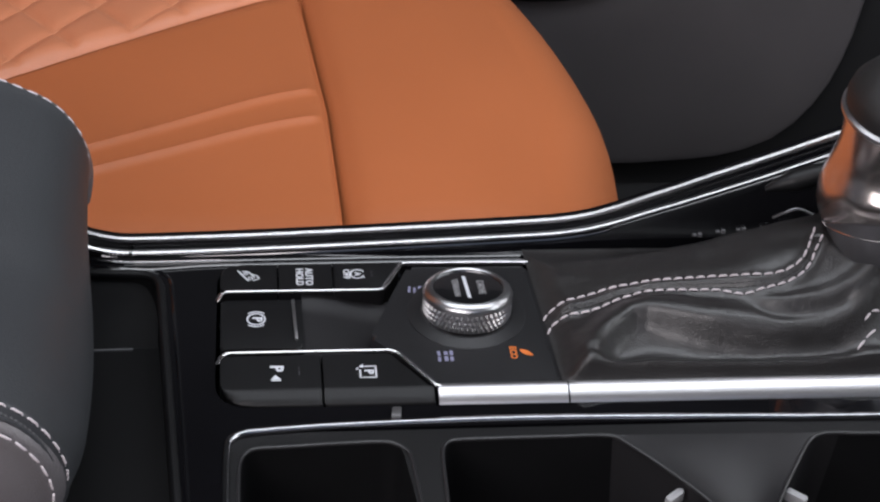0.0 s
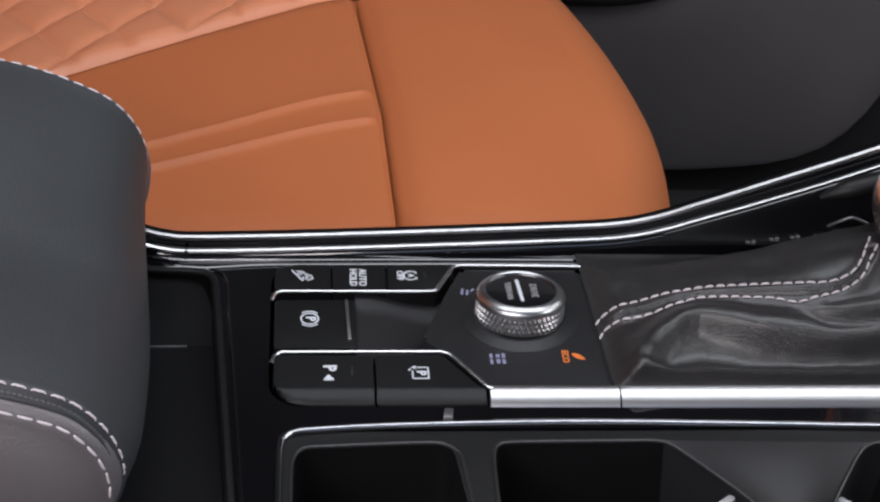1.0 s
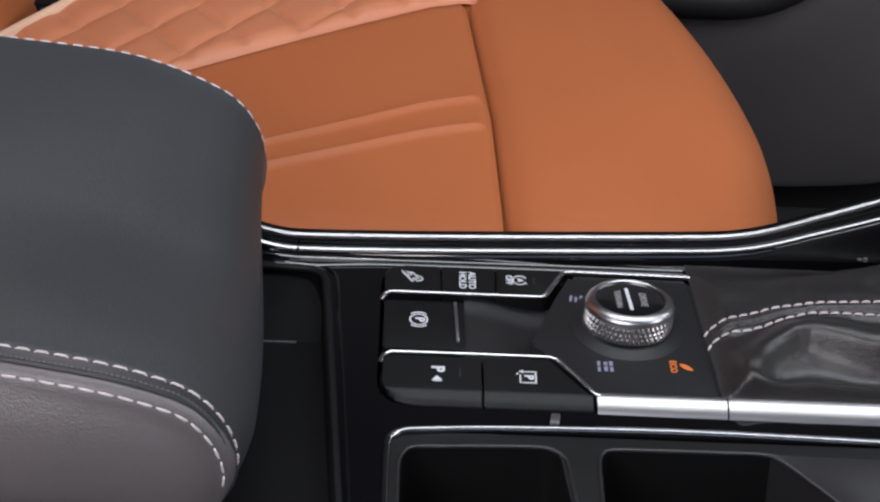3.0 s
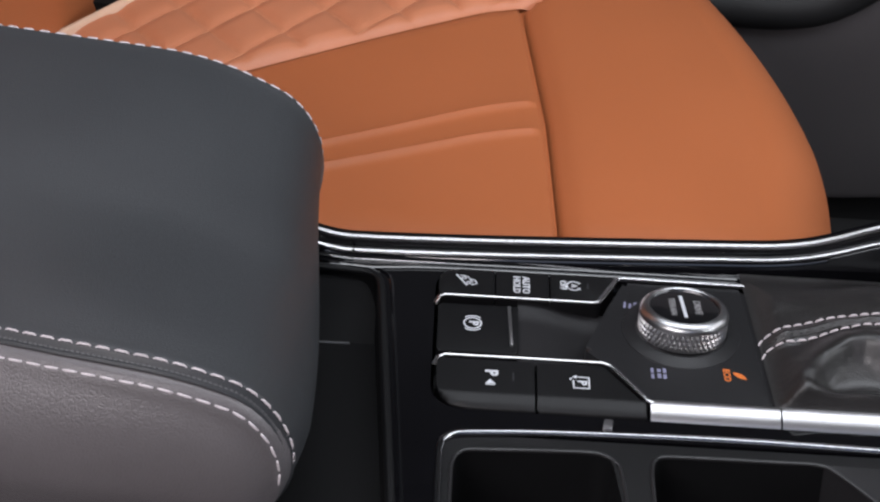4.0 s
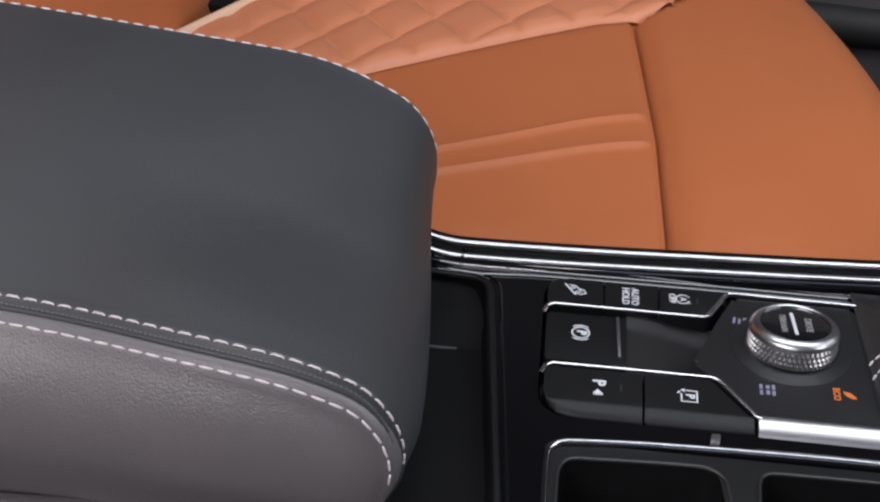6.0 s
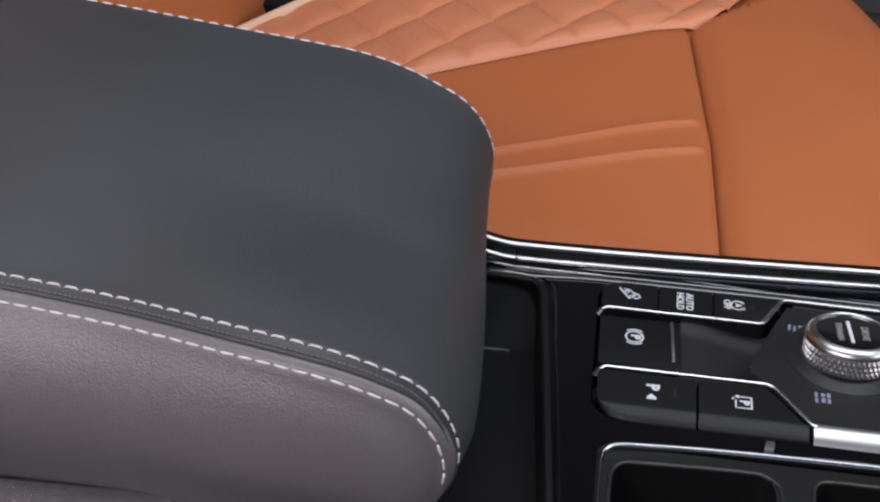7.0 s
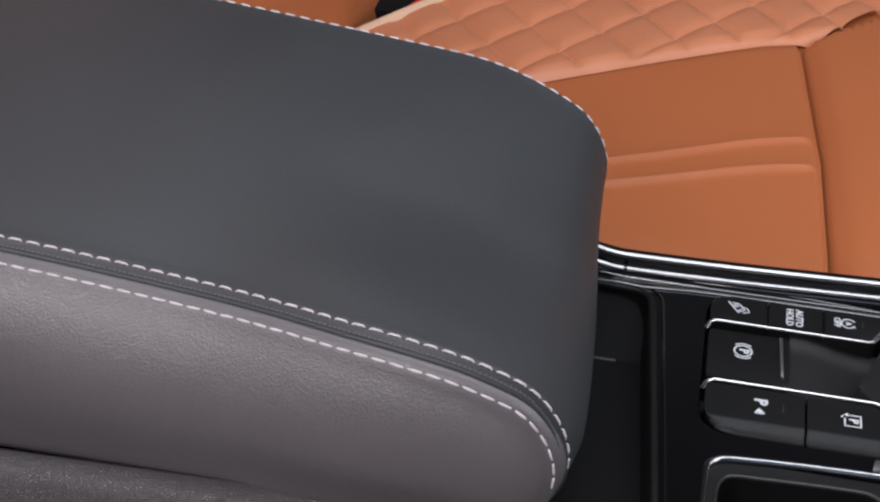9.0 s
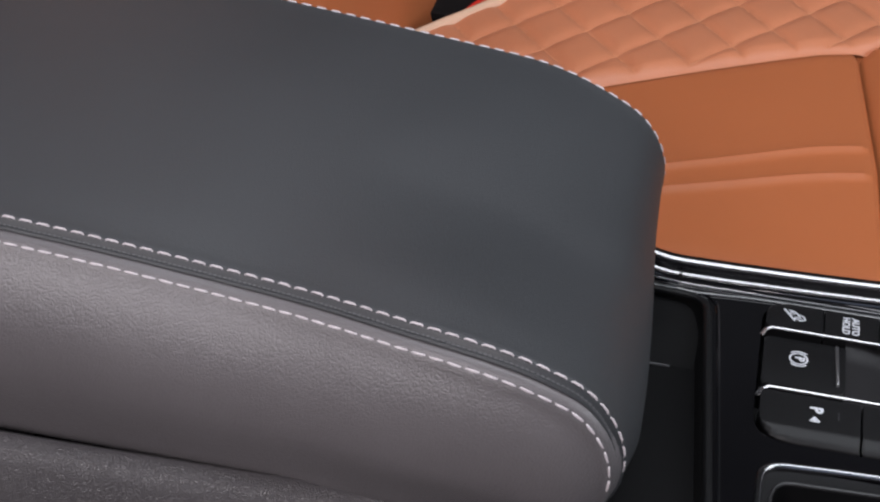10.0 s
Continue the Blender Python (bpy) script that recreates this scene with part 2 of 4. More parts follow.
wall_with_opening("wall_front", "x", 1.35, 0.06, -0.32, 1.48, 0.0, 1.30, (-0.1, 1.25, 0.85, 1.24), DOOR_DARK, "black front wall with the windscreen opening")
wall_with_opening("wall_rear", "x", -1.6, 0.06, -0.32, 1.48, 0.0, 1.30, (0.0, 1.2, 0.9, 1.2), HEADLINER, "plain dark rear wall with its window")

# ---- the far door's lower trim ----
door = thing("door_trim", "dark grey moulded car door panel with a rounded lower corner", "door panel", at=(0, 0, 0))
out = [(-0.5, 0.70)] + [(p.x, p.z) for p in spline([(-0.5, 0, 0.030), (0.20, 0, 0.030), (0.30, 0, 0.033), (0.36, 0, 0.041), (0.405, 0, 0.062), (0.437, 0, 0.103), (0.453, 0, 0.15), (0.460, 0, 0.20), (0.466, 0, 0.30), (0.475, 0, 0.70)], 60)]
bm = bmesh.new()
rows = []
for d, g in ((0.0, 0.0), (-0.010, 0.001), (-0.017, 0.005), (-0.020, 0.012)):
    c = Vector((0.0, 0.38))
    rows.append([((p[0] - c.x) * (1 - g / 0.45) + c.x, 1.32 + d, (p[1] - c.y) * (1 - g / 0.33) + c.y) for p in out])
vs = loft(bm, rows, True)
bm.faces.new(vs[-1])
part("panel", bm, DOOR, door)
bm = bmesh.new()
tube(bm, spline([(-0.5, 1.304, 0.234), (0.05, 1.304, 0.232), (0.15, 1.304, 0.2300), (0.18, 1.304, 0.2305), (0.21, 1.305, 0.236), (0.24, 1.306, 0.253), (0.28, 1.308, 0.290), (0.31, 1.310, 0.33)], 60), 0.020, 16)
part("armrest_ledge", bm, DOOR_DARK, door)
bm = bmesh.new()
prism(bm, [(-0.7, 1.322), (0.75, 1.322), (0.75, 1.45), (-0.7, 1.45)], 0.0, 0.80)
part("backing", bm, DOOR_DARK, door, smooth=False)

# ---- the far seat ----
seat = thing("car_seat", "tan leather front car seat with a diamond-quilted insert", "seat", at=(0, 0, 0))


def seam_x(y):
    return -0.0475 - 0.035 * (y - 0.742) - 0.055 * max(0, y - 0.865)


def quilt_y(x):
    return 0.9135 + 0.605 * (x + 0.2534) - 0.25 * max(0, x + 0.09) ** 1.0


def crown(x, y):
    z = 0.360 - 0.030 * sstep(0.76, 0.66, y) - 0.05 * sstep(0.70, 0.66, y)
    return z - 0.012 * sstep(-0.1, -0.45, x)


def chan(x, k):
    """The two pressed lines of the side panel."""
    if k == 0:
        return 0.8875 - 0.46 * (-(x + 0.056)) ** 1.0 * (1 - 0.42 * math.exp(-((x + 0.056) / 0.05) ** 2)) if x < -0.056 else 0.8875
    return 0.8553 - 0.40 * (-(x + 0.054)) * (1 - 0.42 * math.exp(-((x + 0.054) / 0.05) ** 2)) if x < -0.054 else 0.8553


def side_z(x, y):
    z = crown(x, y)
    d0, d1 = y - chan(x, 0), y - chan(x, 1)
    near_seam = sstep(0.0, 0.010, seam_x(y) - x)
    for d in (d0, d1):
        z += near_seam * (0.0026 * (math.exp(-d / 0.018) if d > 0 else math.exp(-(d / 0.0046) ** 2)) + 0.0005 * math.exp(-(d / 0.0016) ** 2))
    z -= 0.0030 * math.exp(-((x - seam_x(y)) / 0.0016) ** 2)
    z -= 0.003 * math.exp(-(min(0, y - quilt_y(x)) / 0.004) ** 2)
    return z


def side_rows(x):
    """Places across the side panel, dense where the pressed lines run."""
    c0, c1, q = chan(x, 0), chan(x, 1), quilt_y(x)
    stops = ((0.665, c1 - 0.010, 22), (c1 - 0.010, c1 + 0.010, 30), (c1 + 0.010, c0 - 0.010, 8), (c0 - 0.010, c0 + 0.010, 30), (c0 + 0.010, q - 0.010, 14), (q - 0.010, q + 0.010, 16))
    ys = []
    for a, b, n in stops:
        ys += [a + (b - a) * k / n for k in range(n)]
    return ys + [q + 0.010]


bm = bmesh.new()
rows = []
for i in range(170):
    s = i / 169
    s = s if s < 0.9 else 0.9 + 0.1 * (1 - (1 - (s - 0.9) / 0.1) ** 1.5)
    x0 = -0.30 + (-0.05 + 0.30) * s
    row = []
    for y in side_rows(x0):
        x = -0.30 + (seam_x(y) + 0.0006 + 0.30) * s
        row.append((x, y, side_z(x, y)))
    rows.append(row)
loft(bm, rows)
cushion = part("side_bolster", bm, TAN, seat, "tan leather side panel with two pressed lines")

bm = bmesh.new()
rows = []
for i in range(110):
    s = i / 109
    row = []
    for j in range(90):
        y = 0.665 + 0.56 * j / 89
        x0 = seam_x(y)
        x1 = 0.130 + 0.0075 * sstep(0.78, 0.88, y) - 0.75 * max(0, y - 0.88) ** 2 - 0.06 * max(0, y - 0.9) - 3.0 * max(0, 0.79 - y) ** 2
        top = crown(0, y) + 0.002
        if s < 0.62:
            q = s / 0.62
            x = x0 + (x1 - 0.055 - x0) * q
            z = top - 0.0050 * math.exp(-((x - x0) / 0.011) ** 2) - 0.0062 * math.exp(-((x - x0) / 0.0026) ** 2) + 0.004 * math.sin(math.pi * q) - 0.004 * q * q
        else:
            q = (s - 0.62) / 0.38
            a = q * math.pi * 0.62
            x = x1 - 0.055 + 0.055 * math.sin(min(a, math.pi / 2)) - 0.02 * max(0, a - math.pi / 2)
            z = top - 0.004 - 0.075 * (1 - math.cos(min(a, math.pi / 2))) - 0.16 * max(0, a - math.pi / 2)
        z -= 0.007 * sstep(-0.002, 0.004, y - 1.015 - 0.9 * (x - x0)) * sstep(1.0, 1.02, y)
        row.append((x, y, z))
    rows.append(row)
loft(bm, rows)
part("front_bolster", bm, TAN, seat)
bm = bmesh.new()
prism(bm, [(-0.10, 1.005), (-0.045, 1.005), (0.03, 1.10), (-0.10, 1.10)], 0.30, 0.3540)
part("seam_backing", bm, TAN, seat)


def quilt_end(y):
    """Where the quilting ends towards the front of the seat."""
    return seam_x(y) + min(0.12, max(0, y - 1.013) / 0.9)


def quilt_z(x, y):
    a, b = (x * 0.80 + y * 0.60) / 0.040, (x * 0.80 - y * 0.60) / 0.040
    fa, fb = abs((a % 1) - 0.5) * 2, abs((b % 1) - 0.5) * 2
    pillow = ((1 - fa ** 4) * (1 - fb ** 4)) ** 0.8 * sstep(0.0, 0.014, y - quilt_y(x)) * sstep(0.0, 0.012, quilt_end(y) - x)
    return crown(x, y) + 0.0012 + 0.0040 * pillow - 0.0035 * math.exp(-(max(0, y - quilt_y(x)) / 0.0035) ** 2) - 0.006 * math.exp(-((x - quilt_end(y)) / 0.005) ** 2)


def rear_x(y):
    return -0.365 + 0.70 * (y - 0.96)


bm = bmesh.new()
rows = []
for i in range(180):
    row = []
    for j in range(150):
        s, u = i / 179, j / 149
        y1 = 1.22
        x = rear_x(0.93) + (seam_x(1.0) - rear_x(0.93)) * s
        y = quilt_y(x) + (y1 - quilt_y(x)) * u
        lo = min(rear_x(y), -0.12)
        x = lo + (quilt_end(y) - lo) * s
        y = quilt_y(x) + (y1 - quilt_y(x)) * u
        row.append((x, y, quilt_z(x, y)))
    rows.append(row)
loft(bm, rows)
part("quilted_insert", bm, TAN_QUILT, seat, "peach-tan leather quilted in diamonds")
bm = bmesh.new()
for way in (1, -1):
    for k in range(-60, 60):
        run = []
        for i in range(120):
            y = 0.90 + 0.31 * i / 119
            x = (0.040 * k - way * 0.60 * y) / 0.80
            if y > quilt_y(x) + 0.004 and rear_x(y) + 0.004 < x < quilt_end(y) - 0.004:
                run.append((x, y, quilt_z(x, y) + 0.0002))
        if len(run) > 4:
            tube(bm, run, 0.0006, 5)
part("quilt_stitching", bm, TAN_THREAD, seat, "pale tan thread")
bm = bmesh.new()
tube(bm, [(rear_x(y), y, crown(rear_x(y), y) + 0.004) for y in [0.90 + 0.02 * i for i in range(16)]], 0.004, 8)
part("piping", bm, PIPING, seat)
bm = bmesh.new()
prism(bm, rounded([(-0.44, 0.69), (0.06, 0.70), (0.04, 1.20), (-0.44, 1.20)], 0.05), 0.02, 0.31, 0.01)
part("seat_base", bm, DOOR_DARK, seat)
bm = bmesh.new()
rows = []
for i in range(28):
    z = 0.30 + 0.55 * i / 27
    lean = -0.42 - 0.30 * (z - 0.30)
    row = []
    for j in range(32):
        a = 2 * math.pi * j / 32
        row.append((lean - 0.02 + 0.085 * math.copysign(abs(math.cos(a)) ** 0.6, math.cos(a)), 0.96 + 0.27 * math.copysign(abs(math.sin(a)) ** 0.6, math.sin(a)), z))
    rows.append(row)
vs = loft(bm, rows, True)
bm.faces.new(vs[-1])
bm.faces.new(vs[0][::-1])
part("backrest", bm, TAN, seat)

buckle = thing("seat_belt_buckle", "black seat belt buckle with a red release button", "seat belt buckle", at=(0, 0, 0))
bm = bmesh.new()
prism(bm, rounded([(-0.405, 1.030), (-0.322, 1.030), (-0.310, 1.070), (-0.405, 1.070)], 0.008), 0.0, 0.338, 0.006)
part("housing", bm, MATTE, buckle)
bm = bmesh.new()
prism(bm, rounded([(-0.343, 1.034), (-0.324, 1.034), (-0.314, 1.066), (-0.333, 1.066)], 0.003), 0.33, 0.3425, 0.002)
part("release_button", bm, RED, buckle)

# ---- the centre console ----
console = thing("center_console", "piano black car centre console with chrome trim", "console", at=(0, 0, 0))
DECK = 0.396


def plate_with_holes(bm, outer, holes, z0, z1):
    """A plate with openings right through it, closed on all sides."""
    edges = []
    for loop in (outer, *holes):
        vs = [bm.verts.new((p[0], p[1], z1)) for p in loop]
        edges += [bm.edges.new((vs[i], vs[(i + 1) % len(vs)])) for i in range(len(vs))]
    bmesh.ops.triangle_fill(bm, use_beauty=True, use_dissolve=False, edges=edges)
    made = bmesh.ops.extrude_face_region(bm, geom=list(bm.faces))
    bmesh.ops.translate(bm, vec=(0, 0, z0 - z1), verts=[v for v in made["geom"] if isinstance(v, bmesh.types.BMVert)])


tray_hole = rounded([(-0.40, 0.457), (-0.1265, 0.457), (-0.1425, 0.648), (-0.180, 0.650), (-0.40, 0.660)], [0.01, 0.01, 0.014, 0.02, 0.01])
panel_hole = rounded([(-0.1145, 0.5485), (0.32, 0.545), (0.32, 0.6535), (-0.1145, 0.6535)], [0.018, 0.003, 0.003, 0.014])
cup_hole = rounded([(-0.1085, 0.415), (0.30, 0.415), (0.30, 0.5345), (-0.1085, 0.5345)], [0.015, 0.015, 0.015, 0.014])
bm = bmesh.new()
plate_with_holes(bm, [(-0.42, 0.449), (-0.150, 0.449), (-0.150, 0.400), (0.34, 0.400), (0.34, 0.664), (-0.42, 0.664)], [tray_hole, panel_hole, cup_hole], DECK - 0.026, DECK)
part("deck", bm, GLOSS, console, "piano black deck", sharp=25)
bm = bmesh.new()
prism(bm, [(-0.148, 0.405), (0.34, 0.405), (0.34, 0.43), (-0.148, 0.43)], 0.0, DECK - 0.027)
prism(bm, [(-0.42, 0.640), (0.34, 0.640), (0.34, 0.668), (-0.42, 0.668)], 0.0, DECK - 0.027)
part("side_wall", bm, SATIN, console, smooth=False)

# rims of the openings
for hole, r, dz in ((tray_hole, 0.0022, 0.001),):
    bm = bmesh.new()
    tube(bm, [(p[0], p[1], DECK + dz) for p in hole], r, 10, True)
    part("rim", bm, BUTTON, console)
    bm = bmesh.new()
    c = Vector((-0.27, 0.545))
    tube(bm, [(p[0] + math.copysign(0.0052, p[0] - c.x), p[1] + math.copysign(0.004, p[1] - c.y), DECK - 0.0003) for p in hole], 0.0011, 8, True)
    part("rim", bm, GLOSS, console)

# tray floor
bm = bmesh.new()
wall = [Vector((p[0], p[1])) for p in tray_hole]
mid = Vector((-0.27, 0.555))
loft(bm, [[(p.x + (mid.x - p.x) * k, p.y + (mid.y - p.y) * k, z) for p in wall] for k, z in ((0.006, DECK - 0.0006), (0.012, DECK - 0.004), (0.020, 0.3700))], True)
part("tray_wall", bm, MATTE, console)
bm = bmesh.new()
prism(bm, [(-0.40, 0.458), (-0.1275, 0.458), (-0.1435, 0.648), (-0.40, 0.656)], 0.345, 0.3715)
part("tray_floor", bm, MATTE, console, "matte black storage tray floor")
bm = bmesh.new()
loft(bm, [[(x, 0.6545, 0.3700), (x, 0.6500, 0.3932), (x, 0.6485, 0.3935), (x, 0.6455, 0.3905), (x, 0.6420, 0.3855), (x, 0.6350, 0.3795), (x, 0.6270, 0.3745), (x, 0.6215, 0.3712)] for x in (-0.40, -0.30, -0.22, -0.17, -0.155, -0.1500, -0.1435)])
part("tray_back", bm, MATTE, console)
# pale strip that paints the highlight on the step in the tray floor
bm = bmesh.new()
prism(bm, [(-0.40, 0.6165), (-0.1555, 0.6205), (-0.1555, 0.6219), (-0.40, 0.6179)], 0.371, 0.3723, 0.0004)
part("tray_edge_highlight", bm, LINE_GREY, console)

# far rail with two chrome lines
RAIL = [(-0.40, 0.700, 0.440), (-0.25, 0.684, 0.424), (-0.205, 0.678, 0.4125), (-0.1826, 0.6755, 0.4046), (-0.1778, 0.6752, 0.4022), (-0.1669, 0.6745, 0.3998), (-0.1531, 0.6745, 0.3989), (-0.1055, 0.6745, 0.4001), (-0.0546, 0.6745, 0.4022), (-0.006, 0.6745, 0.4045), (0.0429, 0.6745, 0.4070), (0.0603, 0.6745, 0.4084), (0.0746, 0.6745, 0.4110), (0.0887, 0.6745, 0.4155), (0.1026, 0.6745, 0.4211), (0.1165, 0.6745, 0.4265), (0.1441, 0.6745, 0.4376), (0.1715, 0.6745, 0.4485), (0.1986, 0.6745, 0.4597), (0.26, 0.6745, 0.485), (0.34, 0.6745, 0.518)]
rail = spline(RAIL, 200)


def fall(x):
    """The lower chrome line parts from the upper one where the rail climbs."""
    return 0.0024 * sstep(0.06, 0.16, x)


bm = bmesh.new()
loft(bm, [[(p.x, p.y + 0.012, p.z - 0.09), (p.x, p.y + 0.010, p.z - 0.004), (p.x, p.y + 0.007, p.z - 0.0005), (p.x, p.y + 0.001, p.z - 0.001), (p.x, p.y - 0.0012, p.z - 0.0022), (p.x, p.y - 0.0018, p.z - 0.0046 - fall(p.x)), (p.x, p.y - 0.0058, p.z - 0.0050 - fall(p.x)), (p.x, p.y - 0.0074, p.z - 0.0064 - fall(p.x)), (p.x, p.y - 0.0082, p.z - 0.0095 - fall(p.x)), (p.x, p.y - 0.0086, min(p.z - 0.0115, 0.3950)), (p.x, p.y - 0.0125, min(p.z - 0.0120, 0.3936)), (p.x, p.y - 0.024, 0.3915)] for p in rail])
part("rail", bm, GLOSS, console)
bm = bmesh.new()
tube(bm, [p + Vector((0, 0.0005, 0)) for p in rail], 0.0021, 10)
part("chrome_line", bm, CHROME, console, "satin chrome line")
bm = bmesh.new()
tube(bm, [p + Vector((0, -0.0062, -0.0040 - fall(p.x))) for p in rail if p.x < 0.22], lambda s: 0.0014 - 0.0007 * sstep(0.6, 0.9, s), 8)
part("chrome_line", bm, CHROME, console, "satin chrome line")

# glossy rail-foot beads and a metal tray-back bead, added to carry highlight lines
for pts, r, mat in (([(-0.205, 0.672, 0.3985), (-0.182, 0.6630, 0.3966), (-0.166, 0.6598, 0.3962), (-0.150, 0.6585, 0.3962), (-0.105, 0.6592, 0.3962), (-0.03, 0.6600, 0.3962), (0.050, 0.6600, 0.3962)], 0.0010, GLOSS),
                    ([(-0.205, 0.668, 0.3975), (-0.182, 0.6600, 0.3962), (-0.166, 0.6550, 0.3962), (-0.150, 0.6526, 0.3962), (-0.1385, 0.6532, 0.3962), (-0.111, 0.6552, 0.3962), (-0.03, 0.6562, 0.3962), (0.035, 0.6562, 0.3962)], 0.0009, GLOSS),
                    ([(-0.205, 0.669, 0.3985), (-0.182, 0.6582, 0.3966), (-0.1753, 0.6533, 0.3964), (-0.168, 0.6508, 0.3962), (-0.1585, 0.6500, 0.3962)], 0.0010, HIGHLIGHT_CHROME)):
    bm = bmesh.new()
    tube(bm, spline(pts, 70), lambda s: r * min(1, 0.25 + 14 * (1 - s)), 8)
    part("bead", bm, mat, console)

# button panel base
bm = bmesh.new()
prism(bm, [(-0.113, 0.550), (0.05, 0.550), (0.05, 0.652), (-0.113, 0.652)], 0.372, 0.3800)
part("panel_base", bm, MATTE, console, smooth=False)


def button(name, outline, z, bevel, mat=BUTTON, label="", z0=0.3790):
    bm = bmesh.new()
    prism(bm, outline, z0, z, bevel, 3)
    return part(name, bm, mat, console, label)


def sloped_button(outline):
    """A button whose near side slopes down towards the deck."""
    bm = bmesh.new()
    loops = []
    for y0, z in ((0.0, 0.3790), (0.0, 0.3958), (0.5500, 0.3964), (0.5530, 0.3978), (0.5556, 0.3990), (0.5568, 0.3994), (0.5578, 0.3995)):
        loops.append([(p[0] - 0.0006 * (z > 0.396), max(p[1], y0), z) for p in outline])
    vs = loft(bm, loops, True)
    bm.faces.new(vs[-1])
    return part("button", bm, BUTTON, console, sharp=50)


b1 = button("button", rounded([(-0.1128, 0.6305), (-0.0853, 0.6305), (-0.0853, 0.6515), (-0.1128, 0.6515)], [0.003, 0.0006, 0.0006, 0.012]), 0.3995, 0.0008)
b2 = button("button", rounded([(-0.0845, 0.6305), (-0.0583, 0.6305), (-0.0583, 0.6515), (-0.0845, 0.6515)], 0.0006), 0.3995, 0.0008)
b3 = button("button", rounded([(-0.0575, 0.6305), (-0.0335, 0.6305), (-0.0238, 0.6515), (-0.0575, 0.6515)], [0.0006, 0.004, 0.002, 0.0006]), 0.3995, 0.0008)
pb = button("parking_brake_button", rounded([(-0.1125, 0.5895), (-0.0735, 0.5895), (-0.0735, 0.6270), (-0.1125, 0.6270)], [0.002, 0.004, 0.001, 0.002]), 0.3962, 0.0010)
bm = bmesh.new()
prism(bm, rounded([(-0.0776, 0.5955), (-0.0761, 0.5955), (-0.0772, 0.6262), (-0.0787, 0.6262)], 0.0005), 0.3955, 0.3972, 0.0004)
part("chrome_bar", bm, SILVER, pb)
b4 = sloped_button(rounded([(-0.1115, 0.5495), (-0.0660, 0.5495), (-0.0660, 0.5805), (-0.1115, 0.5805)], [0.020, 0.0006, 0.0006, 0.003]))
b5 = sloped_button(rounded([(-0.0648, 0.5495), (-0.0148, 0.5495), (-0.0175, 0.5560), (-0.0335, 0.5805), (-0.0648, 0.5805)], [0.0006, 0.0006, 0.001, 0.004, 0.0006]))

# the ramp behind the parking brake button
bm = bmesh.new()
rows = []
for i in range(25):
    y = 0.5815 + 0.0520 * i / 24
    edge = -0.0425 + 0.24 * (y - 0.585)
    rows.append([(-0.0738, y, 0.3946), (-0.071, y, 0.3947), (-0.065, y, 0.3942), (-0.057, y, 0.3925), (-0.050, y, 0.3900), (edge - 0.004, y, 0.3872), (edge, y, 0.3862), (edge + 0.004, y, 0.3866), (-0.020, y, 0.3875)])
    rows[-1] = [(x, y, z + 0.0022 * sstep(0.617, 0.632, y)) for x, y, z in rows[-1]]
loft(bm, rows)
part("finger_recess", bm, SATIN, console)

# knob plate
plate_line = rounded([(-0.0135, 0.5565), (0.0452, 0.5580), (0.0405, 0.6485), (-0.0205, 0.6485), (-0.0290, 0.6290), (-0.0350, 0.6130), (-0.0425, 0.5935), (-0.0340, 0.5842)], [0.002, 0.004, 0.004, 0.003, 0.006, 0.015, 0.004, 0.004], 5)
bm = bmesh.new()
prism(bm, plate_line, 0.380, 0.3988, 0.0032, 5)
part("knob_plate", bm, PLATE, console, "satin black plate round the dial")
bm = bmesh.new()
lathe(bm, [(0.0290, -0.001), (0.0285, 0.0003), (0.0265, 0.0008), (0.0240, 0.0016), (0.0222, 0.0020), (0.0214, 0.0014)], (0.0050, 0.6115, 0.3988), 64)
part("dial_base", bm, PLATE, console)

# silver edges of the button islands
for line in ([(-0.1138, 0.6262, 0.3965), (-0.1120, 0.6283, 0.3990), (-0.1095, 0.6288, 0.4), (-0.070, 0.6288, 0.4), (-0.0365, 0.6288, 0.4), (-0.0335, 0.6300, 0.4), (-0.0232, 0.6500, 0.4), (-0.0205, 0.6505, 0.4), (0.0400, 0.6498, 0.4)],
             [(-0.1130, 0.5785, 0.3965), (-0.1112, 0.5812, 0.3990), (-0.1085, 0.5822, 0.4), (-0.070, 0.5824, 0.4), (-0.0345, 0.5824, 0.4), (-0.0310, 0.5808, 0.4), (-0.0150, 0.5570, 0.4), (-0.0125, 0.5558, 0.4)]):
    bm = bmesh.new()
    dense = []
    for a, b in zip(line, line[1:]):
        dense += [Vector(a).lerp(Vector(b), i / 6) for i in range(6)]
    tube(bm, dense + [Vector(line[-1])], 0.00075, 8)
    part("silver_edge", bm, CHROME, console, "thin silver edge")
    path = dense + [Vector(line[-1])]
    rows = []
    for i, p in enumerate(path):
        t = path[min(i + 1, len(path) - 1)] - path[max(i - 1, 0)]
        away = Vector((-t.y, t.x, 0)).normalized()
        rows.append([p + away * 0.0003 + Vector((0, 0, 0.0001)), p + away * 0.0010 + Vector((0, 0, 0.0001)), p + away * 0.0019 - Vector((0, 0, 0.0004)), p + away * 0.0022 - Vector((0, 0, 0.003))])
    bm = bmesh.new()
    loft(bm, rows)
    part("edge_bevel", bm, COLLAR, console, "satin grey bevelled edge")

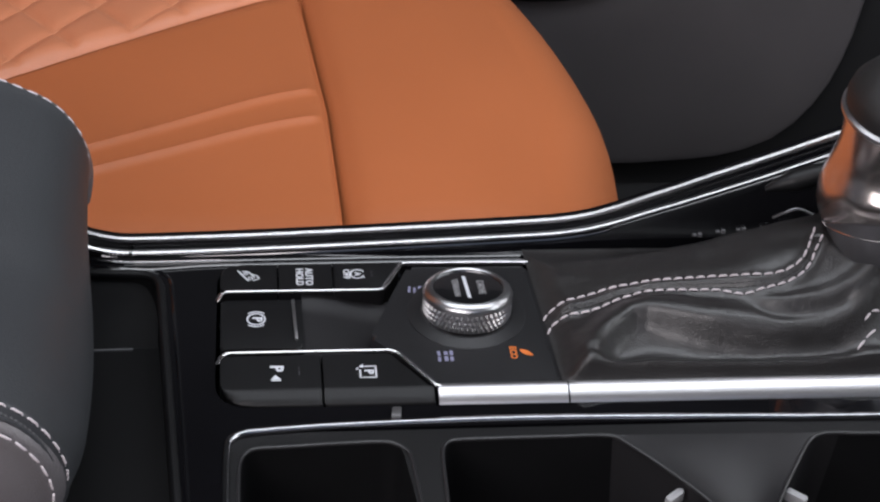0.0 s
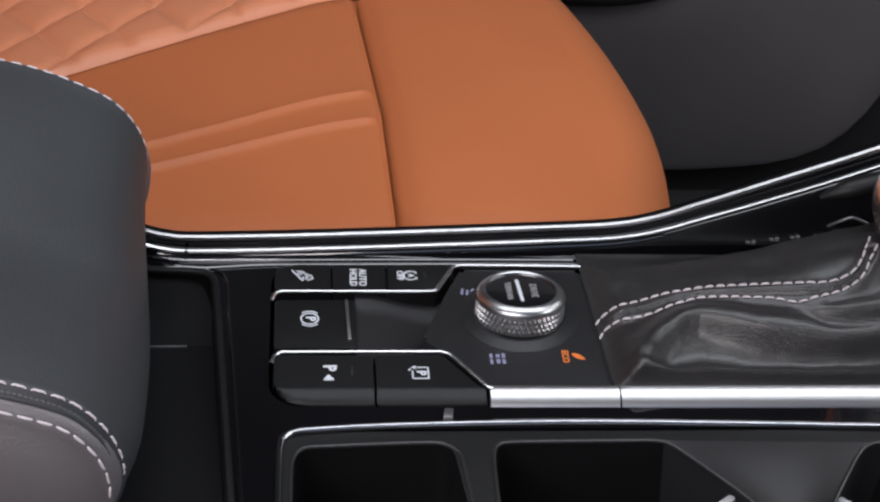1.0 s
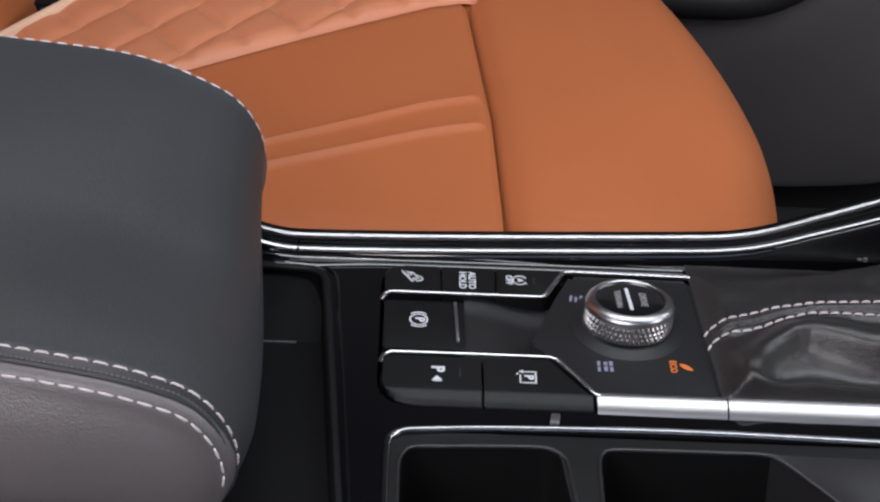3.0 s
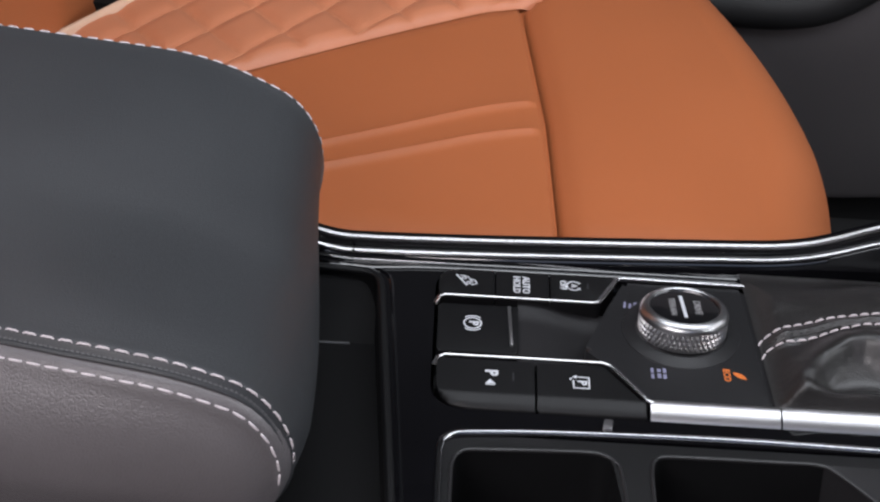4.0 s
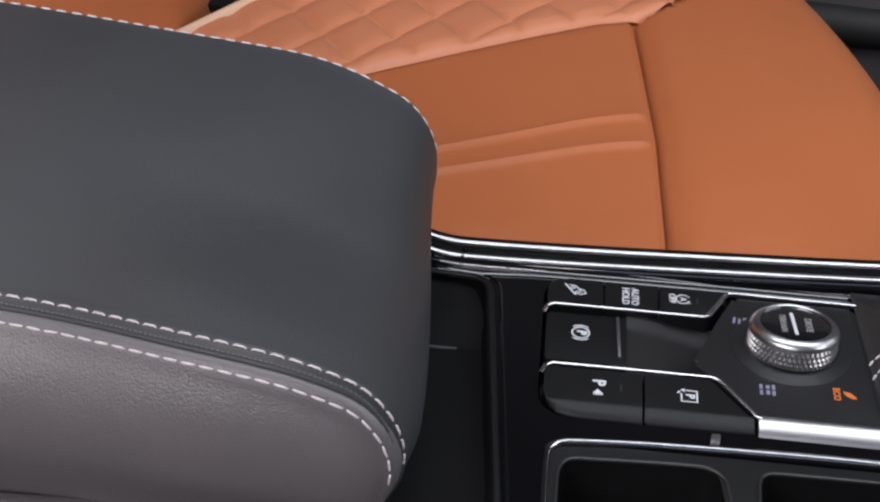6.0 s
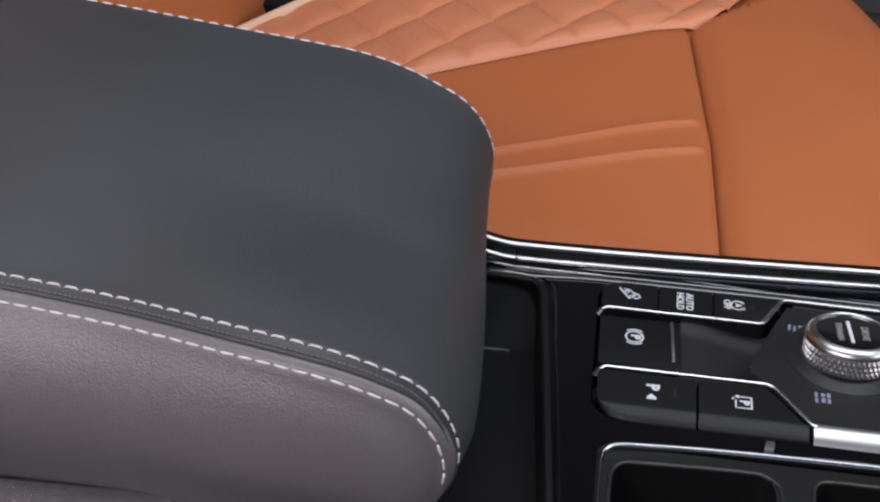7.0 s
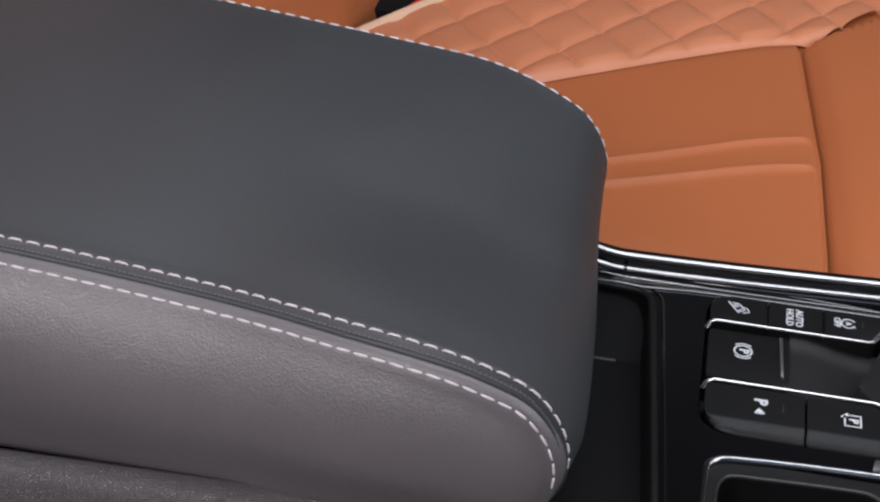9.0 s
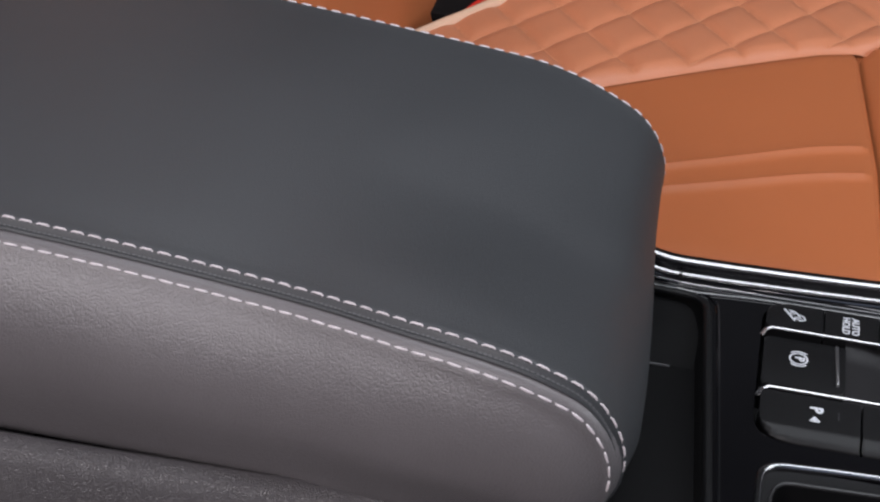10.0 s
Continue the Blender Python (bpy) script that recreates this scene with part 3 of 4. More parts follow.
# the bright strip along the near side
for x0, x1 in ((-0.0138, 0.0455), (0.0463, 0.33)):
    bm = bmesh.new()
    loft(bm, [[(x, 0.5585, 0.3975), (x, 0.5580, 0.4000), (x, 0.5574, 0.4003), (x, 0.5560, 0.4002), (x, 0.5545, 0.3998), (x, 0.5528, 0.3991), (x, 0.5508, 0.3980), (x, 0.5490, 0.3966), (x, 0.5474, 0.3946), (x, 0.5464, 0.390)] for x in [x0 + (x1 - x0) * i / 12 for i in range(13)]])
    part("silver_strip", bm, SILVER, console, "wide satin silver strip")
bm = bmesh.new()
prism(bm, rounded([(-0.0362, 0.5395), (-0.0320, 0.5395), (-0.0312, 0.5455), (-0.0352, 0.5455)], 0.0006), 0.395, 0.3975, 0.0004)
part("light_window", bm, SILVER, console, "small clear light window")

# cup holder insert
hole_a = rounded([(-0.1038, 0.430), (-0.0225, 0.430), (-0.0330, 0.5262), (-0.1030, 0.5240)], [0.02, 0.02, 0.010, 0.010])
hole_b = rounded([(-0.0175, 0.420), (0.28, 0.420), (0.28, 0.5240), (-0.0145, 0.5265)], [0.02, 0.02, 0.010, 0.010])
bm = bmesh.new()
plate_with_holes(bm, [(-0.1075, 0.416), (0.299, 0.416), (0.299, 0.5335), (-0.1075, 0.5335)], [hole_a, hole_b], 0.330, 0.3942)
part("cup_insert", bm, INSERT, console, "satin black cup holder insert")
# the waisted tongue between the two round holders, sagging towards the near side
TONGUE_A = [(0.0500, 0.5268), (0.0590, 0.5266), (0.0660, 0.5230), (0.0803, 0.5060), (0.0930, 0.4890), (0.0985, 0.4780), (0.1005, 0.4620), (0.0990, 0.4400)]
TONGUE_B = [(0.1660, 0.5246), (0.1570, 0.5240), (0.1500, 0.5190), (0.1400, 0.5040), (0.1290, 0.4860), (0.1240, 0.4760), (0.1215, 0.4620), (0.1230, 0.4400)]
left_line, right_line = (spline([(x, y, 0.3945) for x, y in pts], 40) for pts in (TONGUE_A, TONGUE_B))
bm = bmesh.new()
rows = []
for a, b in zip(left_line, right_line):
    deep = sstep(0.527, 0.470, a.y)
    row = [(a.x + 0.004, a.y, 0.340), (a.x, a.y, 0.3925), (a.x + 0.0008, a.y, 0.3940)]
    for k in range(1, 12):
        q = a.lerp(b, k / 12)
        row.append((q.x, q.y, 0.3944 - 0.0060 * deep * math.sin(math.pi * k / 12)))
    rows.append(row + [(b.x - 0.0008, b.y, 0.3940), (b.x, b.y, 0.3925), (b.x - 0.004, b.y, 0.340)])
loft(bm, rows)
part("cup_tongue", bm, SATIN, console)
for pts in ([(-0.0165, 0.440), (-0.0157, 0.500), (-0.0155, 0.512), (-0.0148, 0.5200), (-0.0125, 0.5245), (-0.0075, 0.5262), (0.010, 0.5266), (0.040, 0.5268)] + TONGUE_A[1:],
            [(0.270, 0.5225), (0.184, 0.5236)] + TONGUE_B,
            [(-0.1042, 0.440), (-0.1038, 0.505), (-0.1032, 0.5150), (-0.1010, 0.5205), (-0.0965, 0.5236), (-0.0850, 0.5244), (-0.0610, 0.5257), (-0.0420, 0.5262), (-0.0360, 0.5250), (-0.0310, 0.5205), (-0.0290, 0.5140), (-0.0265, 0.4800), (-0.0235, 0.440)]):
    bm = bmesh.new()
    tube(bm, spline([(x, y, 0.3941) for x, y in pts], 140), 0.0010, 8)
    part("cup_rim", bm, SATIN, console)
# metal bead added to draw the highlight on the black deck edge
bm = bmesh.new()
tube(bm, spline([(-0.1092, 0.470, DECK - 0.0006), (-0.1092, 0.510, DECK - 0.0006), (-0.1088, 0.5240, DECK - 0.0006), (-0.1073, 0.5284, DECK - 0.0006), (-0.1026, 0.5322, DECK - 0.0006), (-0.0928, 0.5338, DECK - 0.0006), (-0.0607, 0.5361, DECK - 0.0006), (-0.0105, 0.5376, DECK - 0.0006), (0.040, 0.5378, DECK - 0.0006), (0.117, 0.5358, DECK - 0.0006), (0.170, 0.5342, DECK - 0.0006), (0.298, 0.5330, DECK - 0.0006)], 180), 0.0017, 12)
part("cup_edge_highlight", bm, HIGHLIGHT_CHROME, console, "highlight on the deck edge round the cup holders, built as a metal bead")
bm = bmesh.new()
prism(bm, [(-0.1075, 0.416), (0.299, 0.416), (0.299, 0.5335), (-0.1075, 0.5335)], 0.318, 0.328)
part("cup_floor", bm, MATTE, console, smooth=False)
for x, y, a in ((0.0835, 0.4915, -52), (0.1370, 0.4895, 48)):
    bm = bmesh.new()
    prism(bm, rounded([(-0.0017, -0.005), (0.0017, -0.005), (0.0017, 0.005), (-0.0017, 0.005)], 0.001), 0.0, 0.005, 0.0008)
    bmesh.ops.transform(bm, matrix=pose(x, y, 0.386, 0, 0, a), verts=bm.verts)
    part("cup_clip", bm, PRINT_MID, console, "small pale holding clip")

# side pad below the armrest
bm = bmesh.new()
rows = []
for i in range(40):
    x = -0.90 + 0.745 * i / 39
    dy = 0.003 - 0.0075 * sstep(-0.20, -0.46, x)
    rows.append([(x, y + dy, z + 0.002) for y, z in ((0.456, 0.380), (0.4525, 0.398), (0.4500, 0.4080), (0.4475, 0.4130), (0.4445, 0.4152), (0.4405, 0.4150), (0.4365, 0.4122), (0.4330, 0.4065), (0.4300, 0.3960), (0.4260, 0.375), (0.420, 0.30), (0.415, 0.0))])
loft(bm, rows)
part("side_pad", bm, GRAINED, console, "grained black vinyl side pad")
bm = bmesh.new()
prism(bm, [(-0.90, 0.46), (-0.42, 0.46), (-0.42, 0.70), (-0.90, 0.70)], 0.0, 0.41)
part("box_body", bm, SATIN, console, smooth=False)

# faint gear marks on the black wall beside the lever, and a grey bar behind it
for x, z in ((0.1300, 0.4050), (0.1420, 0.4068), (0.1527, 0.4080), (0.1650, 0.4092), (0.1745, 0.4118)):
    bm = bmesh.new()
    for dx, h in ((-0.0016, 0.0004), (0.0012, 0.0009)):
        prism(bm, [(x + dx - 0.001, 0.6640), (x + dx + 0.001, 0.6640), (x + dx + 0.001, 0.6656), (x + dx - 0.001, 0.6656)], z - h, z + h)
    part("gear_mark", bm, LINE_GREY, console, "faint grey mark", smooth=False)

bm = bmesh.new()
prism(bm, [(-0.1585, 0.6645), (-0.1568, 0.6645), (-0.1568, 0.6705), (-0.1585, 0.6705)], 0.388, 0.3962)
part("rail_joint", bm, MATTE, console, smooth=False)

# ---- the armrest lid ----
armrest = thing("armrest", "charcoal leather centre armrest lid with white double stitching", "armrest", at=(0, 0, 0))
SIDE_LINE = [(-0.90, 0.512), (-0.60, 0.511), (-0.43, 0.5055), (-0.31, 0.4955), (-0.255, 0.4885), (-0.219, 0.4810), (-0.197, 0.4738), (-0.183, 0.4668), (-0.1735, 0.4560), (-0.1682, 0.4440), (-0.1668, 0.4330), (-0.1682, 0.4220), (-0.1720, 0.4140)]
NEAR, FAR = 0.468, 0.700
prof = spline([(x, 0, z) for x, z in SIDE_LINE], 140)


outs = []
for i in range(len(prof)):
    a, b = prof[max(0, i - 1)], prof[min(len(prof) - 1, i + 1)]
    t = (b - a).normalized()
    outs.append(Vector((-t.z, 0, t.x)))
bm = bmesh.new()
cuts = [0, 0.003, 0.006, 0.009, 0.013, 0.018, 0.026, 0.04] + [0.04 + 0.92 * k / 30 for k in range(1, 30)] + [0.96, 0.974, 0.982, 0.987, 0.991, 0.994, 0.997, 1]


def nose(i, v):
    """The front edge runs back a little from the near corner."""
    back = -0.0075 * sstep(0.12, 0.80, v) * sstep(-0.27, -0.18, prof[i].x)
    return back + 0.0045 * sstep(0.452, 0.418, prof[i].z) * sstep(0.0, 0.14, v) * sstep(1.0, 0.45, v)


def flare(x, w):
    """Shifts the near front corner up and out along the camera's sight line to fit its view."""
    swell = Vector((0, -0.0012 - 0.0032 * math.exp(-(((x + 0.25) / 0.045) ** 2)), 0))
    return (Vector((0.0008, -0.0225, 0.0198)) * sstep(-0.34, -0.19, x) + swell) * w


def far_swell(x):
    """The far front corner stands out a little before it rounds off."""
    return 0.0048 * math.exp(-(((x + 0.232) / 0.038) ** 2))


def drawn_to_eye(p, v):
    """Pulls the lid's far side towards the last camera position to fit its view."""
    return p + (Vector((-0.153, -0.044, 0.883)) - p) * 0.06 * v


def lid_top(i, v):
    edge = min(v, 1 - v) * (FAR - NEAR)
    lift = (0.0015 + 0.0050 * sstep(-0.18, -0.26, prof[i].x)) * (1 - abs(2 * v - 1) ** 2.4) - 0.0030 * math.exp(-(edge / 0.0016) ** 2) + 0.0005 * math.exp(-((edge - 0.004) / 0.0025) ** 2)
    return drawn_to_eye(prof[i] + outs[i] * lift + Vector((nose(i, v), NEAR + (FAR - NEAR) * v, 0)) + flare(prof[i].x, sstep(0.40, 0.0, v)) + Vector((0, far_swell(prof[i].x) * sstep(0.6, 1.0, v), 0)), v)


loft(bm, [[lid_top(i, v) for v in cuts] for i in range(len(prof))])
part("top_panel", bm, ARM_TOP, armrest, "smooth charcoal leather top")


def cheek(y0, out):
    """A padded side panel below the seam; out: -1 near, 1 far."""
    bm = bmesh.new()
    rows = []
    for i, p in enumerate(prof):
        foot = Vector((min(p.x, -0.185) - 0.012, 0, 0.404)) if out < 0 else Vector((min(p.x, -0.176) - 0.002, 0, 0.389))
        row = []
        for j in range(34):
            s = (j / 33) ** 1.6
            q = p.lerp(foot, s)
            d = (p - q).length
            if out < 0:
                bulge = 0.024 * (1 - (1 - min(1, d / 0.055)) ** 2.2) * (1 - 0.30 * sstep(0.55, 1.0, s)) - 0.006 * sstep(0.93, 1.0, s)
                push = 0
            else:
                bulge = 0.024 * (1 - (1 - min(1, d / 0.040)) ** 2.2) * (1 - 0.15 * sstep(0.5, 1.0, s)) + far_swell(p.x) * (1 - s) - 0.010 * sstep(0.93, 1.0, s)
                push = 0.0066 * sstep(0.008, 0.036, d) * sstep(1.0, 0.92, s) * sstep(-0.30, -0.18, p.x)
            bulge += -0.0022 * math.exp(-(d / 0.0025) ** 2) + 0.0008 * math.exp(-((d - 0.006) / 0.003) ** 2)
            row.append(drawn_to_eye(flare(p.x, (1 - 0.6 * s) if out < 0 else 0) + Vector((q.x + nose(i, 0 if out < 0 else 1) + push, y0 + out * bulge, q.z - 0.0034 * math.exp(-(d / 0.0024) ** 2) * outs[i].z)), 0 if out < 0 else 1))
        rows.append(row)
    loft(bm, rows)
    return bm


part("side_panel", cheek(NEAR, -1), ARM_SIDE, armrest, "grained leather side, painted lighter for the light on it")
part("side_panel", cheek(FAR, 1), ARM_SIDE, armrest, "grained leather side, painted lighter for the light on it")
# closed underside
bm = bmesh.new()
prism(bm, [(-0.90, 0.462), (-0.19, 0.462), (-0.19, 0.650), (-0.90, 0.650)], 0.4165, 0.424)
part("lid_base", bm, MATTE, armrest, smooth=False)
bm = bmesh.new()
loft(bm, [[drawn_to_eye(flare(-0.17, sstep(0.40, 0.0, v)) + Vector((nose(len(prof) - 1, v) + x, NEAR + (FAR - NEAR) * v, z)), v) for x, z in ((-0.1720, 0.4142), (-0.175, 0.412), (-0.182, 0.411), (-0.19, 0.4165))] for v in [k / 16 for k in range(17)]])
part("lid_lip", bm, ARM_TOP, armrest)

last = len(prof) - 2
for v, name in ((0.0118, "stitching"), (0.989, "stitching")):
    bm = bmesh.new()
    line = [lid_top(i, v) for i in range(30, last, 2)]
    stitches(bm, line, lambda q: outs[min(range(len(prof)), key=lambda i: abs(prof[i].x - q.x) + abs(prof[i].z - q.z))], 0.0072, 0.72, 0.00043)
    part(name, bm, THREAD, armrest, "white thread")
bm = bmesh.new()
line = []
for i in range(30, last, 2):
    p = prof[i]
    foot = Vector((min(p.x, -0.185) - 0.012, 0, 0.408))
    q = p + (foot - p).normalized() * 0.0055
    line.append(Vector((q.x, NEAR - 0.0066, q.z)) + flare(p.x, 0.97))
stitches(bm, line, Vector((0, -0.8, 0.6)), 0.0072, 0.72, 0.00048)
part("stitching", bm, THREAD, armrest, "white thread")
bm = bmesh.new()
tube(bm, [prof[i] - outs[i] * 0.0030 + Vector((0, NEAR - 0.0002, 0)) + flare(prof[i].x, 1) for i in range(0, len(prof) - 2)], 0.0011, 6)
part("seam", bm, ARM_TOP, armrest)
bm = bmesh.new()
line = [lid_top(i, 0.0030) + outs[i] * 0.0002 for i in range(30, last, 2)]
stitches(bm, line, Vector((0, -0.5, 0.86)), 0.0021, 0.62, 0.00042)
part("seam_thread", bm, SEAM_THREAD, armrest, "fine dark grey seam thread")

# ---- the gear lever with its boot ----
lever = thing("gear_lever", "gear lever with polished metal neck and stitched black leather boot", "gear lever", at=(0, 0, 0))
LX, LY = 0.203, 0.612


RIDGE = [(0.0560, 0.5480), (0.0570, 0.5600), (0.0592, 0.5665), (0.0640, 0.5765), (0.0742, 0.5868), (0.0845, 0.5910), (0.0983, 0.5866), (0.1106, 0.5818), (0.1232, 0.5781), (0.1359, 0.5754), (0.1488, 0.5735), (0.1621, 0.5738), (0.1758, 0.5756), (0.187, 0.5794), (0.1934, 0.584), (0.205, 0.593)]
HOLLOW = [(0.0740, 0.5715), (0.0880, 0.5735), (0.1120, 0.5690), (0.1380, 0.5668), (0.1570, 0.5668), (0.1750, 0.5690)]
FOLD = [(0.1330, 0.5930), (0.1380, 0.5885), (0.1430, 0.5860), (0.1513, 0.5840), (0.1645, 0.5832), (0.1778, 0.5842), (0.194, 0.590)]
CREASE = [(0.1340, 0.5845), (0.1450, 0.5800), (0.1560, 0.5786), (0.1680, 0.5790), (0.1800, 0.5812)]
SEAM = [(0.0404, 0.5965), (0.0468, 0.6015), (0.0628, 0.6043), (0.0765, 0.6068), (0.0898, 0.6066), (0.1027, 0.6043), (0.1277, 0.5978), (0.1454, 0.5942), (0.1586, 0.5956), (0.1658, 0.6006), (0.1710, 0.6090)]


RIDGE, HOLLOW, FOLD, CREASE, SEAM = ([(p.x, p.y) for p in spline([(x, y, 0) for x, y in line], 26)] for line in (RIDGE, HOLLOW, FOLD, CREASE, SEAM))


def off(line, x, y):
    """Distance from a bent line in the plan, below zero on its near side (its right as the line runs)."""
    best, sign = 9.0, 1
    for (ax, ay), (bx, by) in zip(line, line[1:]):
        ux, uy = bx - ax, by - ay
        s = min(1, max(0, ((x - ax) * ux + (y - ay) * uy) / (ux * ux + uy * uy)))
        d = math.hypot(x - ax - s * ux, y - ay - s * uy)
        if d < best:
            best, sign = d, (1 if ux * (y - ay) - uy * (x - ax) > 0 else -1)
    return best * sign


def fold(d, near, far):
    """A soft fold, steep on its near side."""
    return math.exp(-(d / (far if d > 0 else near)) ** 2)


def boot_start(y):
    """The boot is tucked in along the slanting edge of the dial plate."""
    return 0.0436 - 0.05 * (y - 0.56)


def boot_z(x, y):
    """Height of the soft leather boot over the console."""
    edge = min(sstep(0.0, 0.013, x - boot_start(y)), sstep(0.5570, 0.5605, y), sstep(0.6600, 0.634, y))
    d = math.hypot((x - LX) / 1.3, (y - LY))
    cone = 0.037 * max(0, 1 - max(0, d - 0.022) / 0.095) ** 1.3
    z = 0.3995 + edge * (0.006 + cone * sstep(0.552, 0.61, y))
    z += edge * 0.0084 * sstep(0.556, 0.573, y) * fold(off(RIDGE, x, y), 0.0050, 0.0105)
    z -= edge * 0.0052 * math.exp(-(off(HOLLOW, x, y) / 0.0085) ** 2)
    z += edge * 0.0034 * sstep(0.131, 0.146, x) * fold(off(FOLD, x, y), 0.0028, 0.0060)
    z -= edge * 0.0024 * sstep(0.131, 0.150, x) * math.exp(-(off(CREASE, x, y) / 0.0034) ** 2)
    z += edge * 0.0036 * math.exp(-((y - 0.5615) / 0.0042) ** 2)
    seam_off = abs(off(SEAM, x, y))
    z += edge * (0.0016 * math.exp(-(seam_off / 0.0052) ** 4) - 0.0014 * math.exp(-((seam_off - 0.0012) / 0.0007) ** 2))
    z += edge * 0.0014 * noise.noise((x * 38, y * 60, 0.3)) * sstep(0.60, 0.62, y)
    z += edge * 0.0006 * noise.noise((x * 90, y * 90, 0.7))
    return z


bm = bmesh.new()
nx, ny = 250, 160
rows = []
for i in range(nx):
    row = []
    for j in range(ny):
        y = 0.5572 + 0.1040 * j / (ny - 1)
        x = boot_start(y) + (0.30 - boot_start(y)) * (i / (nx - 1)) ** 1.2
        row.append((x, y, boot_z(x, y)))
    rows.append(row)
loft(bm, rows)
part("boot", bm, BOOT, lever, "soft black leather boot")


def boot_line(pts, n=60):
    return [Vector((p.x, p.y, boot_z(p.x, p.y) + 0.0004)) for p in spline([(x, y, 0) for x, y in pts], n)]


for pts in ([(0.0415, 0.6030), (0.0436, 0.6064), (0.0507, 0.6096), (0.0643, 0.6121), (0.078, 0.6136), (0.0912, 0.6125), (0.1038, 0.6091), (0.1162, 0.6055), (0.1336, 0.6004), (0.1461, 0.5978), (0.1539, 0.5976), (0.1606, 0.5995), (0.1650, 0.6045), (0.1689, 0.6120), (0.1725, 0.6190)],
            [(0.0420, 0.5925), (0.045, 0.5974), (0.0517, 0.5985), (0.062, 0.5985), (0.0759, 0.6013), (0.0894, 0.6025), (0.1022, 0.6005), (0.1199, 0.5960), (0.1298, 0.5922), (0.136, 0.5905), (0.1452, 0.5912), (0.1559, 0.5932), (0.1642, 0.5971), (0.1690, 0.6040), (0.1740, 0.6110)],
            [(0.1839, 0.5653), (0.1868, 0.568), (0.19, 0.5709), (0.1952, 0.5737)],
            [(0.1885, 0.5750), (0.1925, 0.5777), (0.1970, 0.5785)]):
    bm = bmesh.new()
    stitches(bm, boot_line(pts), Vector((0, -0.3, 0.95)), 0.0053, 0.72, 0.00052)
    part("stitching", bm, THREAD, lever, "white thread")
bm = bmesh.new()
lathe(bm, [(0.0235, -0.012), (0.0240, 0.004), (0.0255, 0.010), (0.0282, 0.018), (0.0290, 0.024), (0.0285, 0.040)], (LX, LY, 0.430), 48)
part("collar", bm, COLLAR, lever, "dark metal collar")
bm = bmesh.new()
lathe(bm, [(0.0272, 0.0), (0.0292, 0.0006), (0.0288, 0.0012)], (LX, LY, 0.4470), 48)
for v in bm.verts:
    v.co.z += 0.009 * (LY - v.co.y) / 0.029
part("collar_ring", bm, CHROME, lever)
bm = bmesh.new()
lathe(bm, [(0.0285, 0.0), (0.0315, 0.003), (0.0340, 0.010), (0.0345, 0.017), (0.0335, 0.024), (0.0315, 0.031), (0.0297, 0.038), (0.0290, 0.046), (0.0292, 0.054), (0.0300, 0.060)], (LX, LY, 0.4485), 64)
for v in bm.verts:
    low = max(0, 1 - (v.co.z - 0.4485) / 0.034)
    v.co.z += 0.021 * max(0, LY - v.co.y) / 0.034 * low
part("neck", bm, POLISHED, lever, "polished metal neck")
bm = bmesh.new()
lathe(bm, [(0.0303, 0.0), (0.0318, 0.0012), (0.0318, 0.0028), (0.0306, 0.004)], (LX, LY, 0.5082), 64)
part("neck_ring", bm, SILVER, lever)
bm = bmesh.new()
lathe(bm, [(0.0300, 0.0), (0.0306, 0.005), (0.0292, 0.010), (0.0258, 0.0145), (0.0200, 0.0205), (0.0120, 0.0250), (0.0040, 0.0270)], (LX, LY, 0.512), 48)
part("grip", bm, GRIP, lever, "black leather grip")

# the ring and the neck's rim lean towards the near side
for piece in lever.children:
    if piece.name.startswith(("neck_ring", "grip")):
        piece.data.transform(Matrix.Translation((LX, LY, 0.510)) @ pose(0, 0, -0.001, 5) @ Matrix.Translation((-LX, -LY, -0.510)))
bm = bmesh.new()
tube(bm, spline([(0.1600, 0.6435, 0.4300), (0.1645, 0.640, 0.4356), (0.1699, 0.640, 0.4376), (0.1759, 0.640, 0.4355), (0.1809, 0.640, 0.432), (0.186, 0.641, 0.425)], 30), 0.0007, 8)
part("boot_tie", bm, COLLAR, lever, "thin grey tie round the boot")
bm = bmesh.new()
tube(bm, spline([(0.158, 0.6560, 0.4385), (0.166, 0.655, 0.4425), (0.178, 0.655, 0.4465), (0.195, 0.655, 0.4520), (0.230, 0.656, 0.4640)], 40), lambda s: 0.0055 * min(1, 0.3 + 4 * s), 14)
part("inner_rail", bm, BUTTON, console, "satin black inner rail")

# ---- the drive mode dial ----
dial = thing("drive_dial", "knurled silver rotary drive mode dial with a black glass top", "dial", at=(0, 0, 0))
DX, DY, DZ, DR = 0.0052, 0.6115, 0.3982, 0.0216
bm = bmesh.new()
rows, n = [], 416
for k in range(19):
    z = DZ + 0.0104 * k / 18
    row = []
    for i in range(n):
        a = 2 * math.pi * i / n
        u, v = i * 52 / n, k / 18 * 2.0
        s = max(abs(((u + v) % 1) - 0.5), abs(((u - v) % 1) - 0.5)) * 2
        end = min(1, k / 1.5, (18 - k) / 1.5)
        r = DR - 0.0016 + 0.0018 * (1 - s) * end
        row.append((DX + r * math.cos(a), DY + r * math.sin(a), z))
    rows.append(row)
vs = loft(bm, rows, True)
bm.faces.new(vs[0][::-1])
part("knurled_skirt", bm, KNURL, dial, "diamond-knurled metal skirt", sharp=20)
bm = bmesh.new()
lathe(bm, [(0.0208, 0.0102), (0.0216, 0.0107), (0.0217, 0.0116), (0.0210, 0.0132), (0.0193, 0.0148), (0.0176, 0.0153), (0.0170, 0.0149), (0.0169, 0.0138)], (DX, DY, DZ), 96)
part("bezel", bm, BEZEL, dial, "satin silver bezel")
bm = bmesh.new()
